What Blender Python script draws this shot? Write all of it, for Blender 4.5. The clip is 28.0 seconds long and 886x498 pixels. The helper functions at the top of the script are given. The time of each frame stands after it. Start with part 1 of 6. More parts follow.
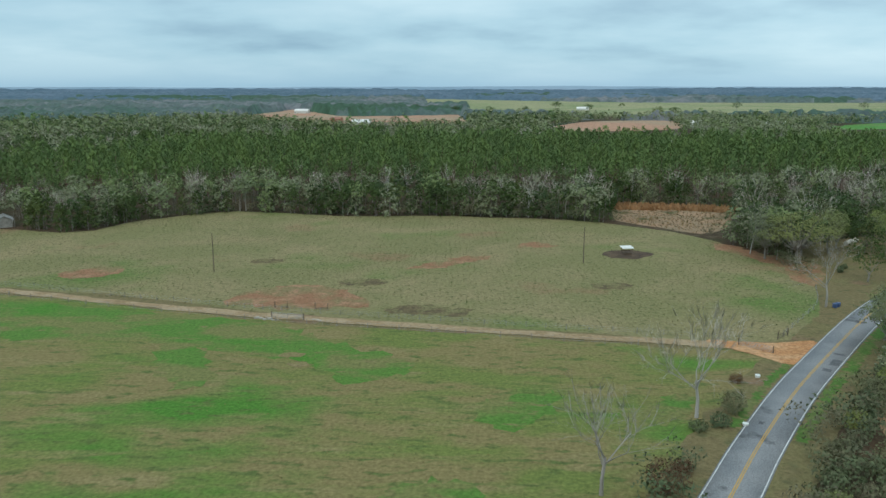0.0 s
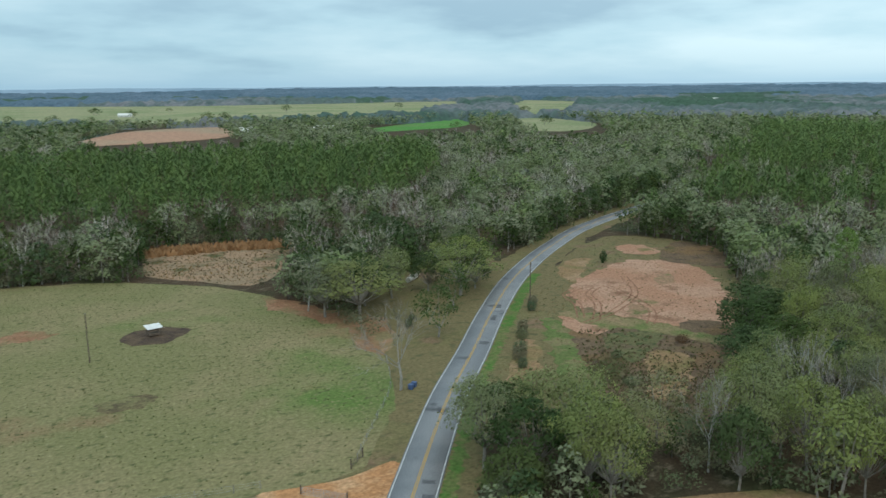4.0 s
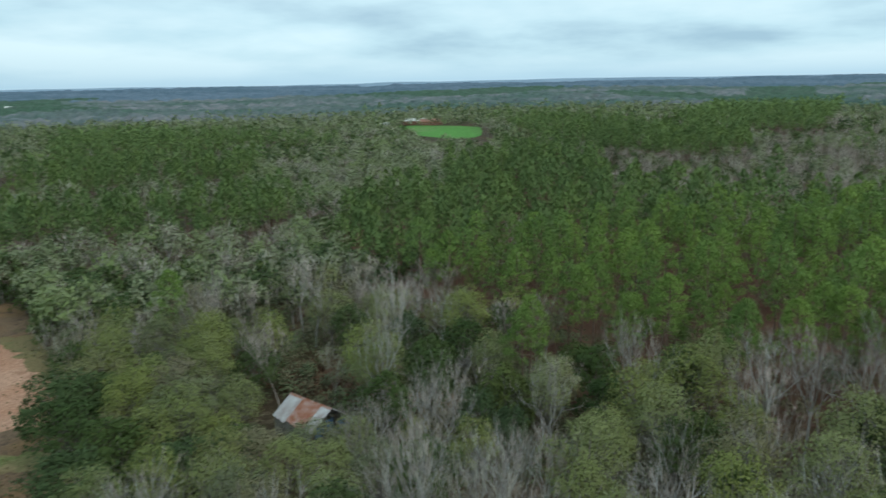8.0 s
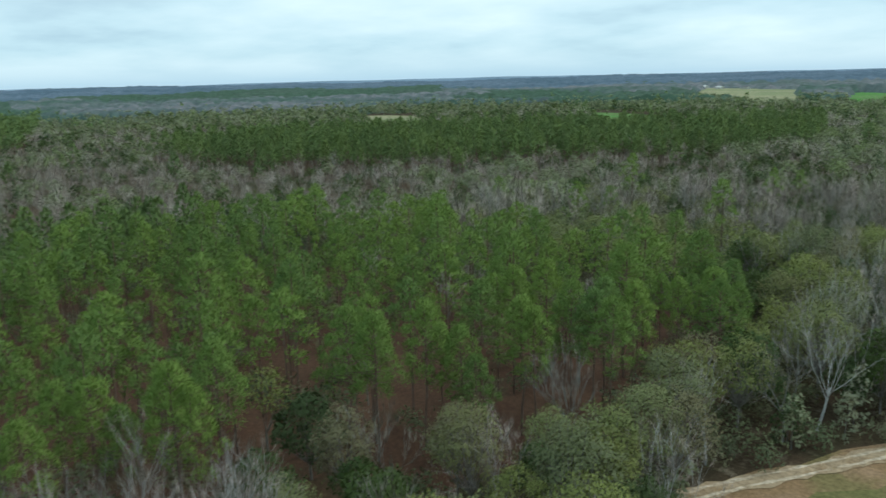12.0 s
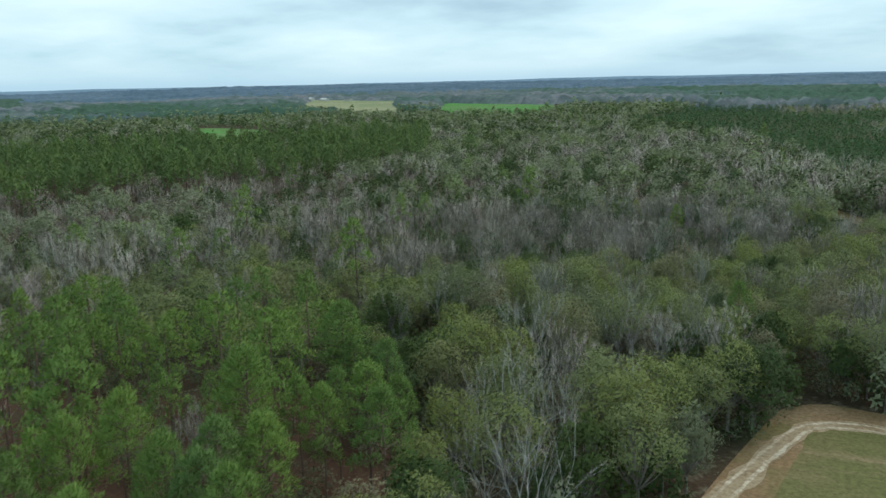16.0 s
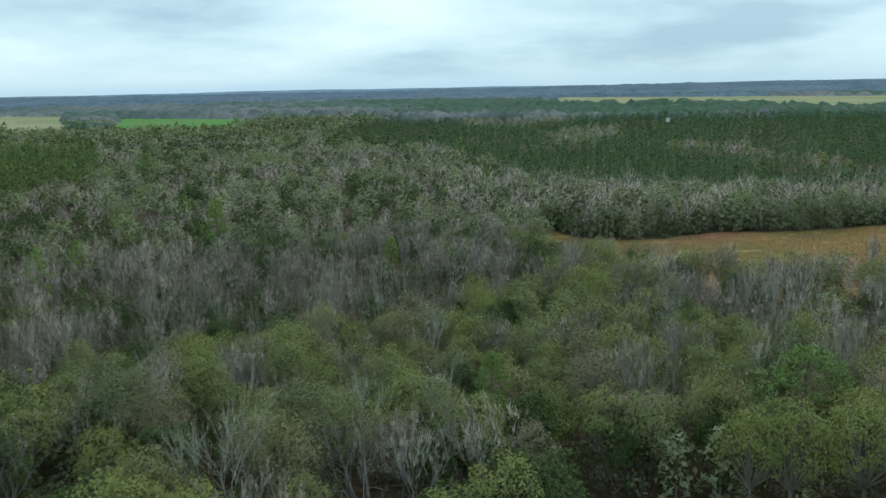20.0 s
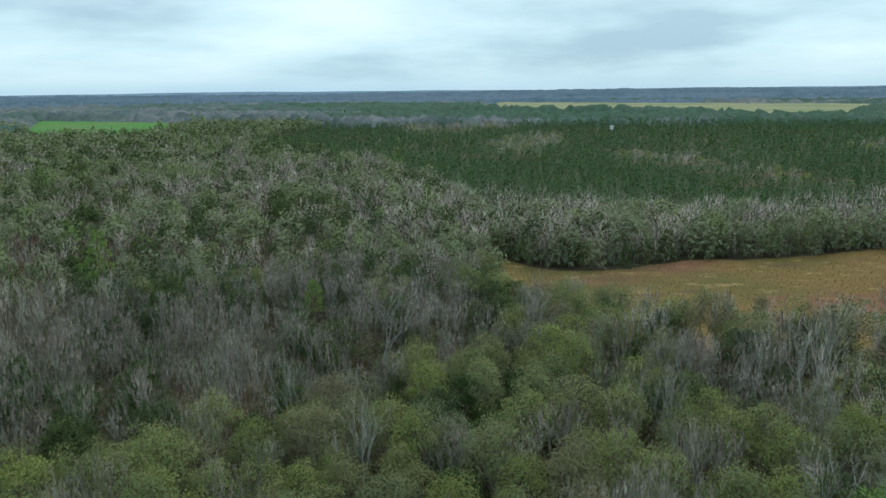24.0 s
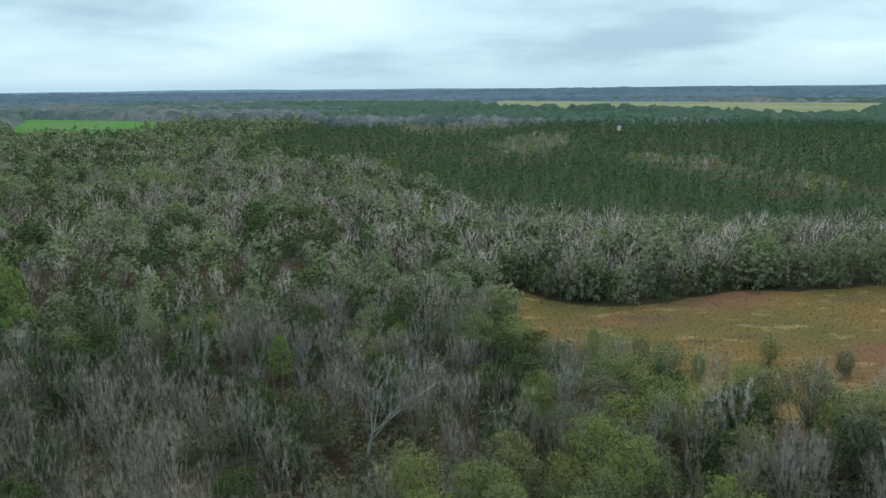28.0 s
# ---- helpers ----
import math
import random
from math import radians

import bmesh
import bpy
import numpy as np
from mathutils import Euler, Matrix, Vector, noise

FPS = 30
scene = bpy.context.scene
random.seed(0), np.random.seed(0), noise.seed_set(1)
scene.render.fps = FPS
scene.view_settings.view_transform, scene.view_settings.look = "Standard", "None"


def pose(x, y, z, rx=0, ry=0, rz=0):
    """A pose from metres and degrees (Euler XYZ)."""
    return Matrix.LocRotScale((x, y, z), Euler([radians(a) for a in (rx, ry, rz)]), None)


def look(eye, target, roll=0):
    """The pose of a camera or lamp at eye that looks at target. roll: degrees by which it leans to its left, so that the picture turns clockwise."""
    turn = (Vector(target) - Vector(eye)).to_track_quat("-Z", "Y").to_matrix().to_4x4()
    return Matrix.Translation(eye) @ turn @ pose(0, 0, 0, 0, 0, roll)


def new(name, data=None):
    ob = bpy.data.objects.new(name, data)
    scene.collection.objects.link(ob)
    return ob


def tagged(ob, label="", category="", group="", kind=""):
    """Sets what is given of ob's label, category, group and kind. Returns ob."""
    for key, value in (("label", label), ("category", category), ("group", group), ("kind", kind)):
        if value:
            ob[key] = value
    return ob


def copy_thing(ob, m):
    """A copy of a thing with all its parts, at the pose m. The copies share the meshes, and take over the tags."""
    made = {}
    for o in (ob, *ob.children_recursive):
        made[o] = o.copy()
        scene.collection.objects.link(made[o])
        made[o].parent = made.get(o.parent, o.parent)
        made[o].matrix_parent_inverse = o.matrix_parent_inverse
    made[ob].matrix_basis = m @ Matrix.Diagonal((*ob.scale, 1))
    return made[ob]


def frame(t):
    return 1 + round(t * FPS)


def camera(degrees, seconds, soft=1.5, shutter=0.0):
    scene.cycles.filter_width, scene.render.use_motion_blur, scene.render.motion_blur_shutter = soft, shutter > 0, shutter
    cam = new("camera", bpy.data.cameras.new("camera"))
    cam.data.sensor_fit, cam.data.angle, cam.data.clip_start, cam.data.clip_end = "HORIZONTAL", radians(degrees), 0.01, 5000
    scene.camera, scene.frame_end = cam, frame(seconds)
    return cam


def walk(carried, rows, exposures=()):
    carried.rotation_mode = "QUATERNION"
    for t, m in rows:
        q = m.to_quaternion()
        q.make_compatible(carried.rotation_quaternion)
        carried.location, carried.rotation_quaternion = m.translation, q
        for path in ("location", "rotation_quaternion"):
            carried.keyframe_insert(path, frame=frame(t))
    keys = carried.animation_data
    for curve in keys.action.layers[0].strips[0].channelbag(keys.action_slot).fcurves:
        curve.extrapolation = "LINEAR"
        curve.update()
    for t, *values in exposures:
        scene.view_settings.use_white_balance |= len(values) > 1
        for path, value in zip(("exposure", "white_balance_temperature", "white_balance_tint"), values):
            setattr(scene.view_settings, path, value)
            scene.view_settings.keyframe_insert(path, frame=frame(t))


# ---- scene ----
cam = camera(57.29, 28.0, 1.5, 0.35)
ROWS = [
    (0.0, 0.00, -0.00, 47.97, 78.55, 0.06, -0.00),
    (0.5, 1.68, 7.01, 48.16, 78.56, 0.13, -3.43),
    (1.0, 3.74, 13.82, 48.37, 78.52, 0.33, -14.25),
    (1.5, 5.99, 20.53, 48.71, 78.52, 0.44, -21.75),
    (2.0, 8.61, 26.94, 49.15, 78.48, 0.55, -25.68),
    (2.5, 11.65, 32.99, 49.75, 78.41, 0.59, -26.98),
    (4.5, 25.98, 55.87, 54.36, 78.46, 0.47, -34.58),
    (5.0, 29.80, 60.69, 54.74, 78.26, 0.67, -48.87),
    (5.5, 34.04, 64.49, 54.76, 78.18, 0.74, -58.20),
    (6.0, 38.76, 67.41, 54.73, 78.18, 0.83, -62.61),
    (6.5, 43.93, 69.69, 54.72, 78.21, 0.87, -63.90),
    (7.0, 49.36, 71.56, 54.76, 78.21, 0.94, -67.79),
    (7.5, 54.84, 73.20, 54.79, 78.22, 0.98, -70.78),
    (8.0, 60.28, 74.24, 54.79, 78.15, 1.02, -76.29),
    (8.5, 65.71, 74.85, 54.78, 78.09, 1.12, -84.01),
    (9.0, 71.08, 74.95, 54.75, 78.14, 1.17, -89.51),
    (9.5, 76.32, 74.50, 54.70, 78.14, 1.20, -94.25),
    (10.0, 81.31, 73.47, 54.61, 78.15, 1.23, -100.12),
    (10.5, 86.08, 71.80, 54.55, 78.11, 1.26, -107.29),
    (11.0, 90.64, 69.65, 54.50, 78.08, 1.27, -114.90),
    (11.5, 94.93, 66.99, 54.45, 78.04, 1.33, -121.92),
    (12.0, 98.94, 63.98, 54.40, 77.98, 1.38, -128.25),
    (12.5, 102.61, 60.61, 54.45, 77.97, 1.40, -132.46),
    (14.5, 115.45, 45.54, 55.40, 77.98, 1.35, -145.46),
    (15.0, 118.15, 41.40, 55.52, 78.02, 1.40, -149.73),
    (15.5, 120.59, 36.94, 55.63, 78.07, 1.44, -152.68),
    (16.0, 122.92, 32.37, 55.70, 78.14, 1.35, -155.02),
    (16.5, 124.96, 27.75, 55.69, 78.21, 1.35, -158.16),
    (17.0, 126.74, 23.05, 55.60, 78.29, 1.37, -163.26),
    (17.5, 128.23, 18.30, 55.53, 78.33, 1.45, -167.89),
    (18.0, 129.48, 13.62, 55.54, 78.39, 1.39, -170.66),
    (18.5, 130.56, 9.08, 55.57, 78.46, 1.30, -172.15),
    (19.0, 131.48, 4.57, 55.61, 78.53, 1.23, -172.69),
    (19.5, 132.18, 0.11, 55.76, 78.56, 1.22, -173.96),
    (20.0, 132.72, -4.30, 55.92, 78.57, 1.17, -176.26),
    (20.5, 133.14, -8.68, 56.07, 78.57, 1.10, -178.35),
    (21.0, 133.50, -12.98, 56.13, 78.60, 1.01, -179.56),
    (21.5, 133.76, -17.31, 56.24, 78.63, 0.94, 179.71),
    (23.5, 134.15, -34.85, 56.85, 78.73, 0.65, 179.43),
    (24.0, 134.24, -39.31, 56.95, 78.74, 0.60, 179.42),
    (24.5, 134.39, -43.88, 57.01, 78.74, 0.56, 179.40),
    (25.0, 134.49, -48.54, 57.01, 78.73, 0.51, 179.38),
    (25.5, 134.52, -53.20, 56.97, 78.73, 0.48, 179.37),
    (26.0, 134.52, -57.78, 56.94, 78.71, 0.46, 179.36),
    (26.5, 134.57, -62.27, 56.98, 78.68, 0.47, 179.33),
    (27.0, 134.61, -66.70, 57.06, 78.64, 0.47, 179.32),
    (27.5, 134.60, -71.07, 57.15, 78.60, 0.48, 179.31),
    (28.0, 134.61, -75.37, 57.30, 78.61, 0.50, 179.32),
]
walk(cam, [(t, pose(x, y, z, rx, ry, rz)) for t, x, y, z, rx, ry, rz in ROWS])

from mathutils.geometry import delaunay_2d_cdt

# ---- world and sun: a bright overcast ----
world = bpy.data.worlds.new("overcast_sky")
scene.world = world
world.use_nodes = True
wn, wl = world.node_tree.nodes, world.node_tree.links
wn.clear()
w_out = wn.new("ShaderNodeOutputWorld")
w_bg = wn.new("ShaderNodeBackground")
w_sky = wn.new("ShaderNodeTexSky")
w_sky.sky_type = "NISHITA"
w_sky.sun_disc = False
w_sky.sun_elevation = radians(48)
w_sky.sun_rotation = radians(200)
w_tc = wn.new("ShaderNodeTexCoord")
w_sep = wn.new("ShaderNodeSeparateXYZ")
wl.new(w_tc.outputs["Generated"], w_sep.inputs[0])


def w_math(op, a, b=None):
    n = wn.new("ShaderNodeMath")
    n.operation = op
    for i, v in enumerate((a, b)):
        if v is None:
            continue
        if isinstance(v, (int, float)):
            n.inputs[i].default_value = v
        else:
            wl.new(v, n.inputs[i])
    return n.outputs[0]


def w_ramp(fac, stops):
    n = wn.new("ShaderNodeValToRGB")
    e = n.color_ramp.elements
    while len(e) < len(stops):
        e.new(0.5)
    for el, (p, c) in zip(e, stops):
        el.position, el.color = p, (*c, 1)
    wl.new(fac, n.inputs[0])
    return n.outputs[0]


def w_mix(fac, a, b, blend="MIX"):
    n = wn.new("ShaderNodeMix")
    n.data_type, n.blend_type = "RGBA", blend
    for i, v in ((0, fac), (6, a), (7, b)):
        if isinstance(v, (int, float)):
            n.inputs[i].default_value = v
        elif isinstance(v, tuple):
            n.inputs[i].default_value = (*v, 1)
        else:
            wl.new(v, n.inputs[i])
    return n.outputs[2]


up = w_math("MAXIMUM", w_sep.outputs[2], 0.0)
low = w_math("ADD", up, 0.17)
w_comb = wn.new("ShaderNodeCombineXYZ")
wl.new(w_math("DIVIDE", w_sep.outputs[0], low), w_comb.inputs[0])
wl.new(w_math("DIVIDE", w_sep.outputs[1], low), w_comb.inputs[1])
w_noise = wn.new("ShaderNodeTexNoise")
w_noise.inputs["Scale"].default_value = 0.50
w_noise.inputs["Detail"].default_value = 6
w_noise.inputs["Roughness"].default_value = 0.52
wl.new(w_comb.outputs[0], w_noise.inputs["Vector"])
cloud = w_ramp(w_noise.outputs["Fac"], [(0.36, (0.28, 0.47, 0.61)), (0.46, (0.49, 0.73, 0.84)), (0.60, (0.72, 0.93, 1.0))])
haze = w_ramp(up, [(0.0, (0.42, 0.64, 0.78)), (0.03, (0.50, 0.71, 0.81)), (0.10, (0.75, 0.92, 0.97)), (0.5, (0.78, 0.92, 0.96))])
veil = w_ramp(up, [(0.0, (0.9, 0.9, 0.9)), (0.012, (0.6, 0.6, 0.6)), (0.04, (0.2, 0.2, 0.2)), (0.2, (0.3, 0.3, 0.3))])
over = w_mix(veil, cloud, haze)
north = w_ramp(w_math("ADD", w_math("MULTIPLY", w_sep.outputs[1], 0.42), w_math("ADD", w_math("MULTIPLY", w_sep.outputs[0], -0.26), 0.5)), [(0.45, (1.0, 1.0, 1.0)), (0.95, (0.70, 0.76, 0.80))])
over = w_mix(1.0, over, north, "MULTIPLY")
sky_part = w_mix(1.0, w_sky.outputs[0], (0.1, 0.1, 0.1), "MULTIPLY")
wl.new(w_mix(0.93, sky_part, over), w_bg.inputs["Color"])
w_bg.inputs["Strength"].default_value = 1.15
wl.new(w_bg.outputs[0], w_out.inputs[0])

sun_data = bpy.data.lights.new("sun", "SUN")
sun_data.energy, sun_data.angle, sun_data.color = 1.0, radians(40), (1.0, 0.97, 0.92)
sun = new("sun", sun_data)
sun.matrix_world = look((0, 0, 200), (60, 100, 60))


# ---- materials ----
def nodes_of(name, rough=0.9, spec=0.2):
    m = bpy.data.materials.new(name)
    m.use_nodes = True
    b = m.node_tree.nodes["Principled BSDF"]
    b.inputs["Roughness"].default_value = rough
    b.inputs["Specular IOR Level"].default_value = spec
    return m, m.node_tree.nodes, m.node_tree.links, b


def noise_fac(n, l, scale, detail=5, lo=0.4, hi=0.6, stretch=None, turn=0.0, rough=0.55):
    tc = n.new("ShaderNodeTexCoord")
    vec = tc.outputs["Object"]
    if stretch:
        mp = n.new("ShaderNodeMapping")
        mp.inputs["Rotation"].default_value = (0, 0, radians(turn))
        mp.inputs["Scale"].default_value = stretch
        l.new(vec, mp.inputs[0])
        vec = mp.outputs[0]
    t = n.new("ShaderNodeTexNoise")
    t.inputs["Scale"].default_value = scale
    t.inputs["Detail"].default_value = detail
    t.inputs["Roughness"].default_value = rough
    l.new(vec, t.inputs["Vector"])
    r = n.new("ShaderNodeMapRange")
    r.inputs["From Min"].default_value, r.inputs["From Max"].default_value = lo, hi
    l.new(t.outputs["Fac"], r.inputs["Value"])
    return r.outputs[0]


def mixed(n, l, fac, a, b, blend="MIX"):
    x = n.new("ShaderNodeMix")
    x.data_type, x.blend_type = "RGBA", blend
    for i, v in ((0, fac), (6, a), (7, b)):
        if isinstance(v, (int, float)):
            x.inputs[i].default_value = v
        elif isinstance(v, tuple):
            x.inputs[i].default_value = (*v, 1)
        else:
            l.new(v, x.inputs[i])
    return x.outputs[2]


def relief(n, l, b, fac, dist=0.05, strength=0.6):
    bp = n.new("ShaderNodeBump")
    bp.inputs["Distance"].default_value, bp.inputs["Strength"].default_value = dist, strength
    l.new(fac, bp.inputs["Height"])
    l.new(bp.outputs[0], b.inputs["Normal"])


def earth(name, base, layers, rough=0.95, bump=0.06, fine=1.6):
    """A ground cover: a base colour and layers of (colour, scale, lo, hi, stretch, turn), then fine grain."""
    m, n, l, b = nodes_of(name, rough, 0.1)
    col = base
    for c, s, lo, hi, stretch, turn in layers:
        col = mixed(n, l, noise_fac(n, l, s, 6, lo, hi, stretch, turn), col, c)
    g = noise_fac(n, l, fine, 6, 0.25, 0.75, rough=0.7)
    dark = n.new("ShaderNodeMapRange")
    dark.inputs["To Min"].default_value, dark.inputs["To Max"].default_value = 0.5, 1.45
    l.new(g, dark.inputs["Value"])
    cmb = n.new("ShaderNodeCombineColor")
    for i in range(3):
        l.new(dark.outputs[0], cmb.inputs[i])
    col = mixed(n, l, 1.0, col, cmb.outputs[0], "MULTIPLY")
    l.new(col, b.inputs["Base Color"])
    relief(n, l, b, g, bump)
    return m


def foliage(name, tones, rough=0.75, leafy=True, vary=0.16):
    """Leaves or twigs: a tone of its own for each tree out of a few, and a little for each leaf."""
    m, n, l, b = nodes_of(name, rough, 0.15)
    at = n.new("ShaderNodeAttribute")
    at.attribute_name = "tint"
    add = n.new("ShaderNodeMath")
    add.operation = "ADD"
    l.new(at.outputs["Fac"], add.inputs[0])
    l.new(n.new("ShaderNodeObjectInfo").outputs["Random"], add.inputs[1])
    fr = n.new("ShaderNodeMath")
    fr.operation = "FRACT"
    l.new(add.outputs[0], fr.inputs[0])
    ramp = n.new("ShaderNodeValToRGB")
    e = ramp.color_ramp.elements
    while len(e) < len(tones):
        e.new(0.5)
    for i, (el, c) in enumerate(zip(e, tones)):
        el.position, el.color = i / (len(tones) - 1), (*c, 1)
    l.new(fr.outputs[0], ramp.inputs[0])
    geo = n.new("ShaderNodeNewGeometry")
    rng_ = n.new("ShaderNodeMapRange")
    rng_.inputs["To Min"].default_value, rng_.inputs["To Max"].default_value = 1 - vary, 1 + vary
    l.new(geo.outputs["Random Per Island"], rng_.inputs["Value"])
    cmb = n.new("ShaderNodeCombineColor")
    for i in range(3):
        l.new(rng_.outputs[0], cmb.inputs[i])
    col = mixed(n, l, 1.0, ramp.outputs[0], cmb.outputs[0], "MULTIPLY")
    l.new(col, b.inputs["Base Color"])
    if leafy:
        tr = n.new("ShaderNodeBsdfTranslucent")
        l.new(col, tr.inputs["Color"])
        mx = n.new("ShaderNodeMixShader")
        mx.inputs[0].default_value = 0.35
        l.new(b.outputs[0], mx.inputs[1])
        l.new(tr.outputs[0], mx.inputs[2])
        l.new(mx.outputs[0], n["Material Output"].inputs[0])
    return m


def plain(name, base, other, scale=2.0, rough=0.8, metal=0.0, bump=0.01, lo=0.35, hi=0.65, spec=0.3):
    m, n, l, b = nodes_of(name, rough, spec)
    f = noise_fac(n, l, scale, 6, lo, hi)
    l.new(mixed(n, l, f, base, other), b.inputs["Base Color"])
    b.inputs["Metallic"].default_value = metal
    if bump:
        relief(n, l, b, noise_fac(n, l, scale * 6, 4, 0.3, 0.7), bump)
    return m


FLOOR = earth("leaf_litter", (0.066, 0.050, 0.030), [((0.088, 0.056, 0.034), 0.03, 0.45, 0.6, None, 0), ((0.05, 0.055, 0.025), 0.05, 0.5, 0.65, None, 0), ((0.16, 0.13, 0.09), 0.4, 0.55, 0.7, None, 0)])
NEEDLEFLOOR = earth("pine_straw", (0.092, 0.048, 0.031), [((0.122, 0.066, 0.042), 0.06, 0.45, 0.6, None, 0), ((0.08, 0.06, 0.035), 0.09, 0.54, 0.66, None, 0)])
YOUNGFLOOR = earth("plantation_weeds", (0.065, 0.085, 0.038), [((0.12, 0.08, 0.048), 0.012, 0.5, 0.62, None, 0), ((0.05, 0.08, 0.032), 0.05, 0.46, 0.6, None, 0)], fine=0.6)
PASTURE = earth("grazed_grass", (0.198, 0.184, 0.082), [((0.255, 0.208, 0.108), 0.035, 0.42, 0.62, None, 0), ((0.12, 0.175, 0.048), 0.018, 0.54, 0.66, None, 0), ((0.24, 0.15, 0.085), 0.03, 0.60, 0.70, None, 0), ((0.10, 0.105, 0.045), 0.5, 0.56, 0.68, (1, 1.6, 1), 20), ((0.26, 0.23, 0.12), 1.1, 0.56, 0.7, None, 0)])
HAY = earth("hay_meadow", (0.212, 0.172, 0.074), [((0.15, 0.178, 0.050), 0.09, 0.46, 0.60, (0.45, 1, 1), 14), ((0.075, 0.185, 0.030), 0.034, 0.53, 0.63, (0.55, 1, 1), 14), ((0.24, 0.195, 0.09), 0.2, 0.55, 0.7, (0.3, 1, 1), 14), ((0.10, 0.13, 0.04), 0.6, 0.54, 0.66, (0.4, 1, 1), 14)])
VERGE = earth("verge_grass", (0.180, 0.142, 0.070), [((0.11, 0.165, 0.042), 0.05, 0.52, 0.62, None, 0), ((0.215, 0.14, 0.085), 0.05, 0.52, 0.64, None, 0), ((0.11, 0.105, 0.05), 0.4, 0.54, 0.68, None, 0)])
DIRT = earth("sandy_track_dirt", (0.32, 0.225, 0.13), [((0.38, 0.28, 0.175), 0.25, 0.45, 0.6, None, 0), ((0.27, 0.19, 0.10), 0.12, 0.52, 0.66, None, 0)], bump=0.04)
CLAY = earth("orange_clay", (0.45, 0.22, 0.10), [((0.52, 0.30, 0.16), 0.2, 0.45, 0.6, None, 0)], bump=0.04)
REDLOT = earth("red_clay_lot", (0.38, 0.20, 0.125), [((0.44, 0.26, 0.175), 0.06, 0.42, 0.6, None, 0), ((0.25, 0.13, 0.08), 0.12, 0.56, 0.68, None, 0), ((0.15, 0.14, 0.055), 0.07, 0.62, 0.70, None, 0)], bump=0.05)
SCRUB = earth("dead_weeds", (0.155, 0.105, 0.066), [((0.20, 0.12, 0.06), 0.05, 0.48, 0.62, None, 0), ((0.08, 0.09, 0.035), 0.06, 0.54, 0.66, None, 0), ((0.09, 0.060, 0.045), 0.3, 0.54, 0.68, None, 0)])
SEDGE = earth("broom_sedge", (0.205, 0.130, 0.046), [((0.145, 0.118, 0.040), 0.022, 0.46, 0.6, None, 0), ((0.21, 0.105, 0.06), 0.035, 0.52, 0.63, (0.6, 1, 1), 0), ((0.14, 0.095, 0.05), 0.1, 0.58, 0.7, (0.5, 1, 1), 0), ((0.34, 0.23, 0.10), 0.3, 0.56, 0.7, (0.5, 1, 1), 0)])
SEDGE2 = earth("tall_dry_sedge", (0.33, 0.215, 0.135), [((0.26, 0.19, 0.12), 0.08, 0.45, 0.6, None, 0), ((0.10, 0.10, 0.045), 0.09, 0.56, 0.66, None, 0)])
LOWER = earth("stubble_meadow", (0.21, 0.170, 0.078), [((0.155, 0.148, 0.056), 0.05, 0.47, 0.60, None, 0), ((0.29, 0.21, 0.12), 0.12, 0.52, 0.64, (0.3, 1, 1), -30)])
TRACKEDGE = earth("bare_field_edge", (0.27, 0.17, 0.09), [((0.20, 0.16, 0.07), 0.1, 0.48, 0.6, None, 0), ((0.34, 0.22, 0.13), 0.15, 0.5, 0.64, None, 0)])
FARGREEN = earth("winter_wheat", (0.09, 0.24, 0.05), [((0.13, 0.22, 0.07), 0.01, 0.45, 0.6, None, 0)], fine=0.2)
FARPALE = earth("pale_pasture", (0.30, 0.29, 0.16), [((0.22, 0.25, 0.12), 0.008, 0.45, 0.6, None, 0)], fine=0.2)
FARRED = earth("bare_red_field", (0.42, 0.24, 0.16), [((0.36, 0.27, 0.18), 0.008, 0.45, 0.6, None, 0)], fine=0.2)
BARK = plain("grey_bark", (0.20, 0.175, 0.15), (0.30, 0.28, 0.25), 1.5, 0.9)
PALEBARK = foliage("pale_bare_wood", [(0.270, 0.257, 0.234), (0.342, 0.329, 0.306), (0.297, 0.270, 0.252), (0.432, 0.419, 0.392), (0.468, 0.459, 0.432)], leafy=False)
PINEBARK = plain("pine_bark", (0.15, 0.09, 0.065), (0.22, 0.15, 0.115), 1.2, 0.9)
NEEDLE = foliage("pine_needles", [(0.146, 0.231, 0.066), (0.187, 0.289, 0.073), (0.224, 0.331, 0.078), (0.153, 0.245, 0.078)])
YOUNGNEEDLE = foliage("young_pine_needles", [(0.070, 0.133, 0.053), (0.089, 0.164, 0.060), (0.067, 0.128, 0.065), (0.108, 0.186, 0.060)])
OLIVE = foliage("budding_leaves", [(0.185, 0.202, 0.118), (0.204, 0.239, 0.094), (0.245, 0.280, 0.083), (0.239, 0.266, 0.121), (0.245, 0.280, 0.083), (0.231, 0.202, 0.131)])
# distance haze mixed into leaf and needle colours; tall edge bushes share the grey
GREYOLIVE = foliage("grey_hazed_budding_leaves", [(0.204, 0.249, 0.120), (0.241, 0.275, 0.155), (0.266, 0.275, 0.177), (0.222, 0.288, 0.109), (0.292, 0.303, 0.207)])
FARNEEDLE = foliage("distance_hazed_needles", [(0.123, 0.190, 0.070), (0.152, 0.226, 0.078), (0.176, 0.251, 0.080), (0.132, 0.198, 0.078)])
DARKLEAF = foliage("evergreen_leaves", [(0.055, 0.095, 0.031), (0.082, 0.121, 0.034), (0.069, 0.107, 0.047), (0.116, 0.146, 0.041)])
GREYTWIG = foliage("bare_twig_haze", [(0.258, 0.236, 0.191), (0.339, 0.294, 0.249), (0.385, 0.323, 0.280), (0.448, 0.412, 0.348), (0.297, 0.294, 0.204)], leafy=False)
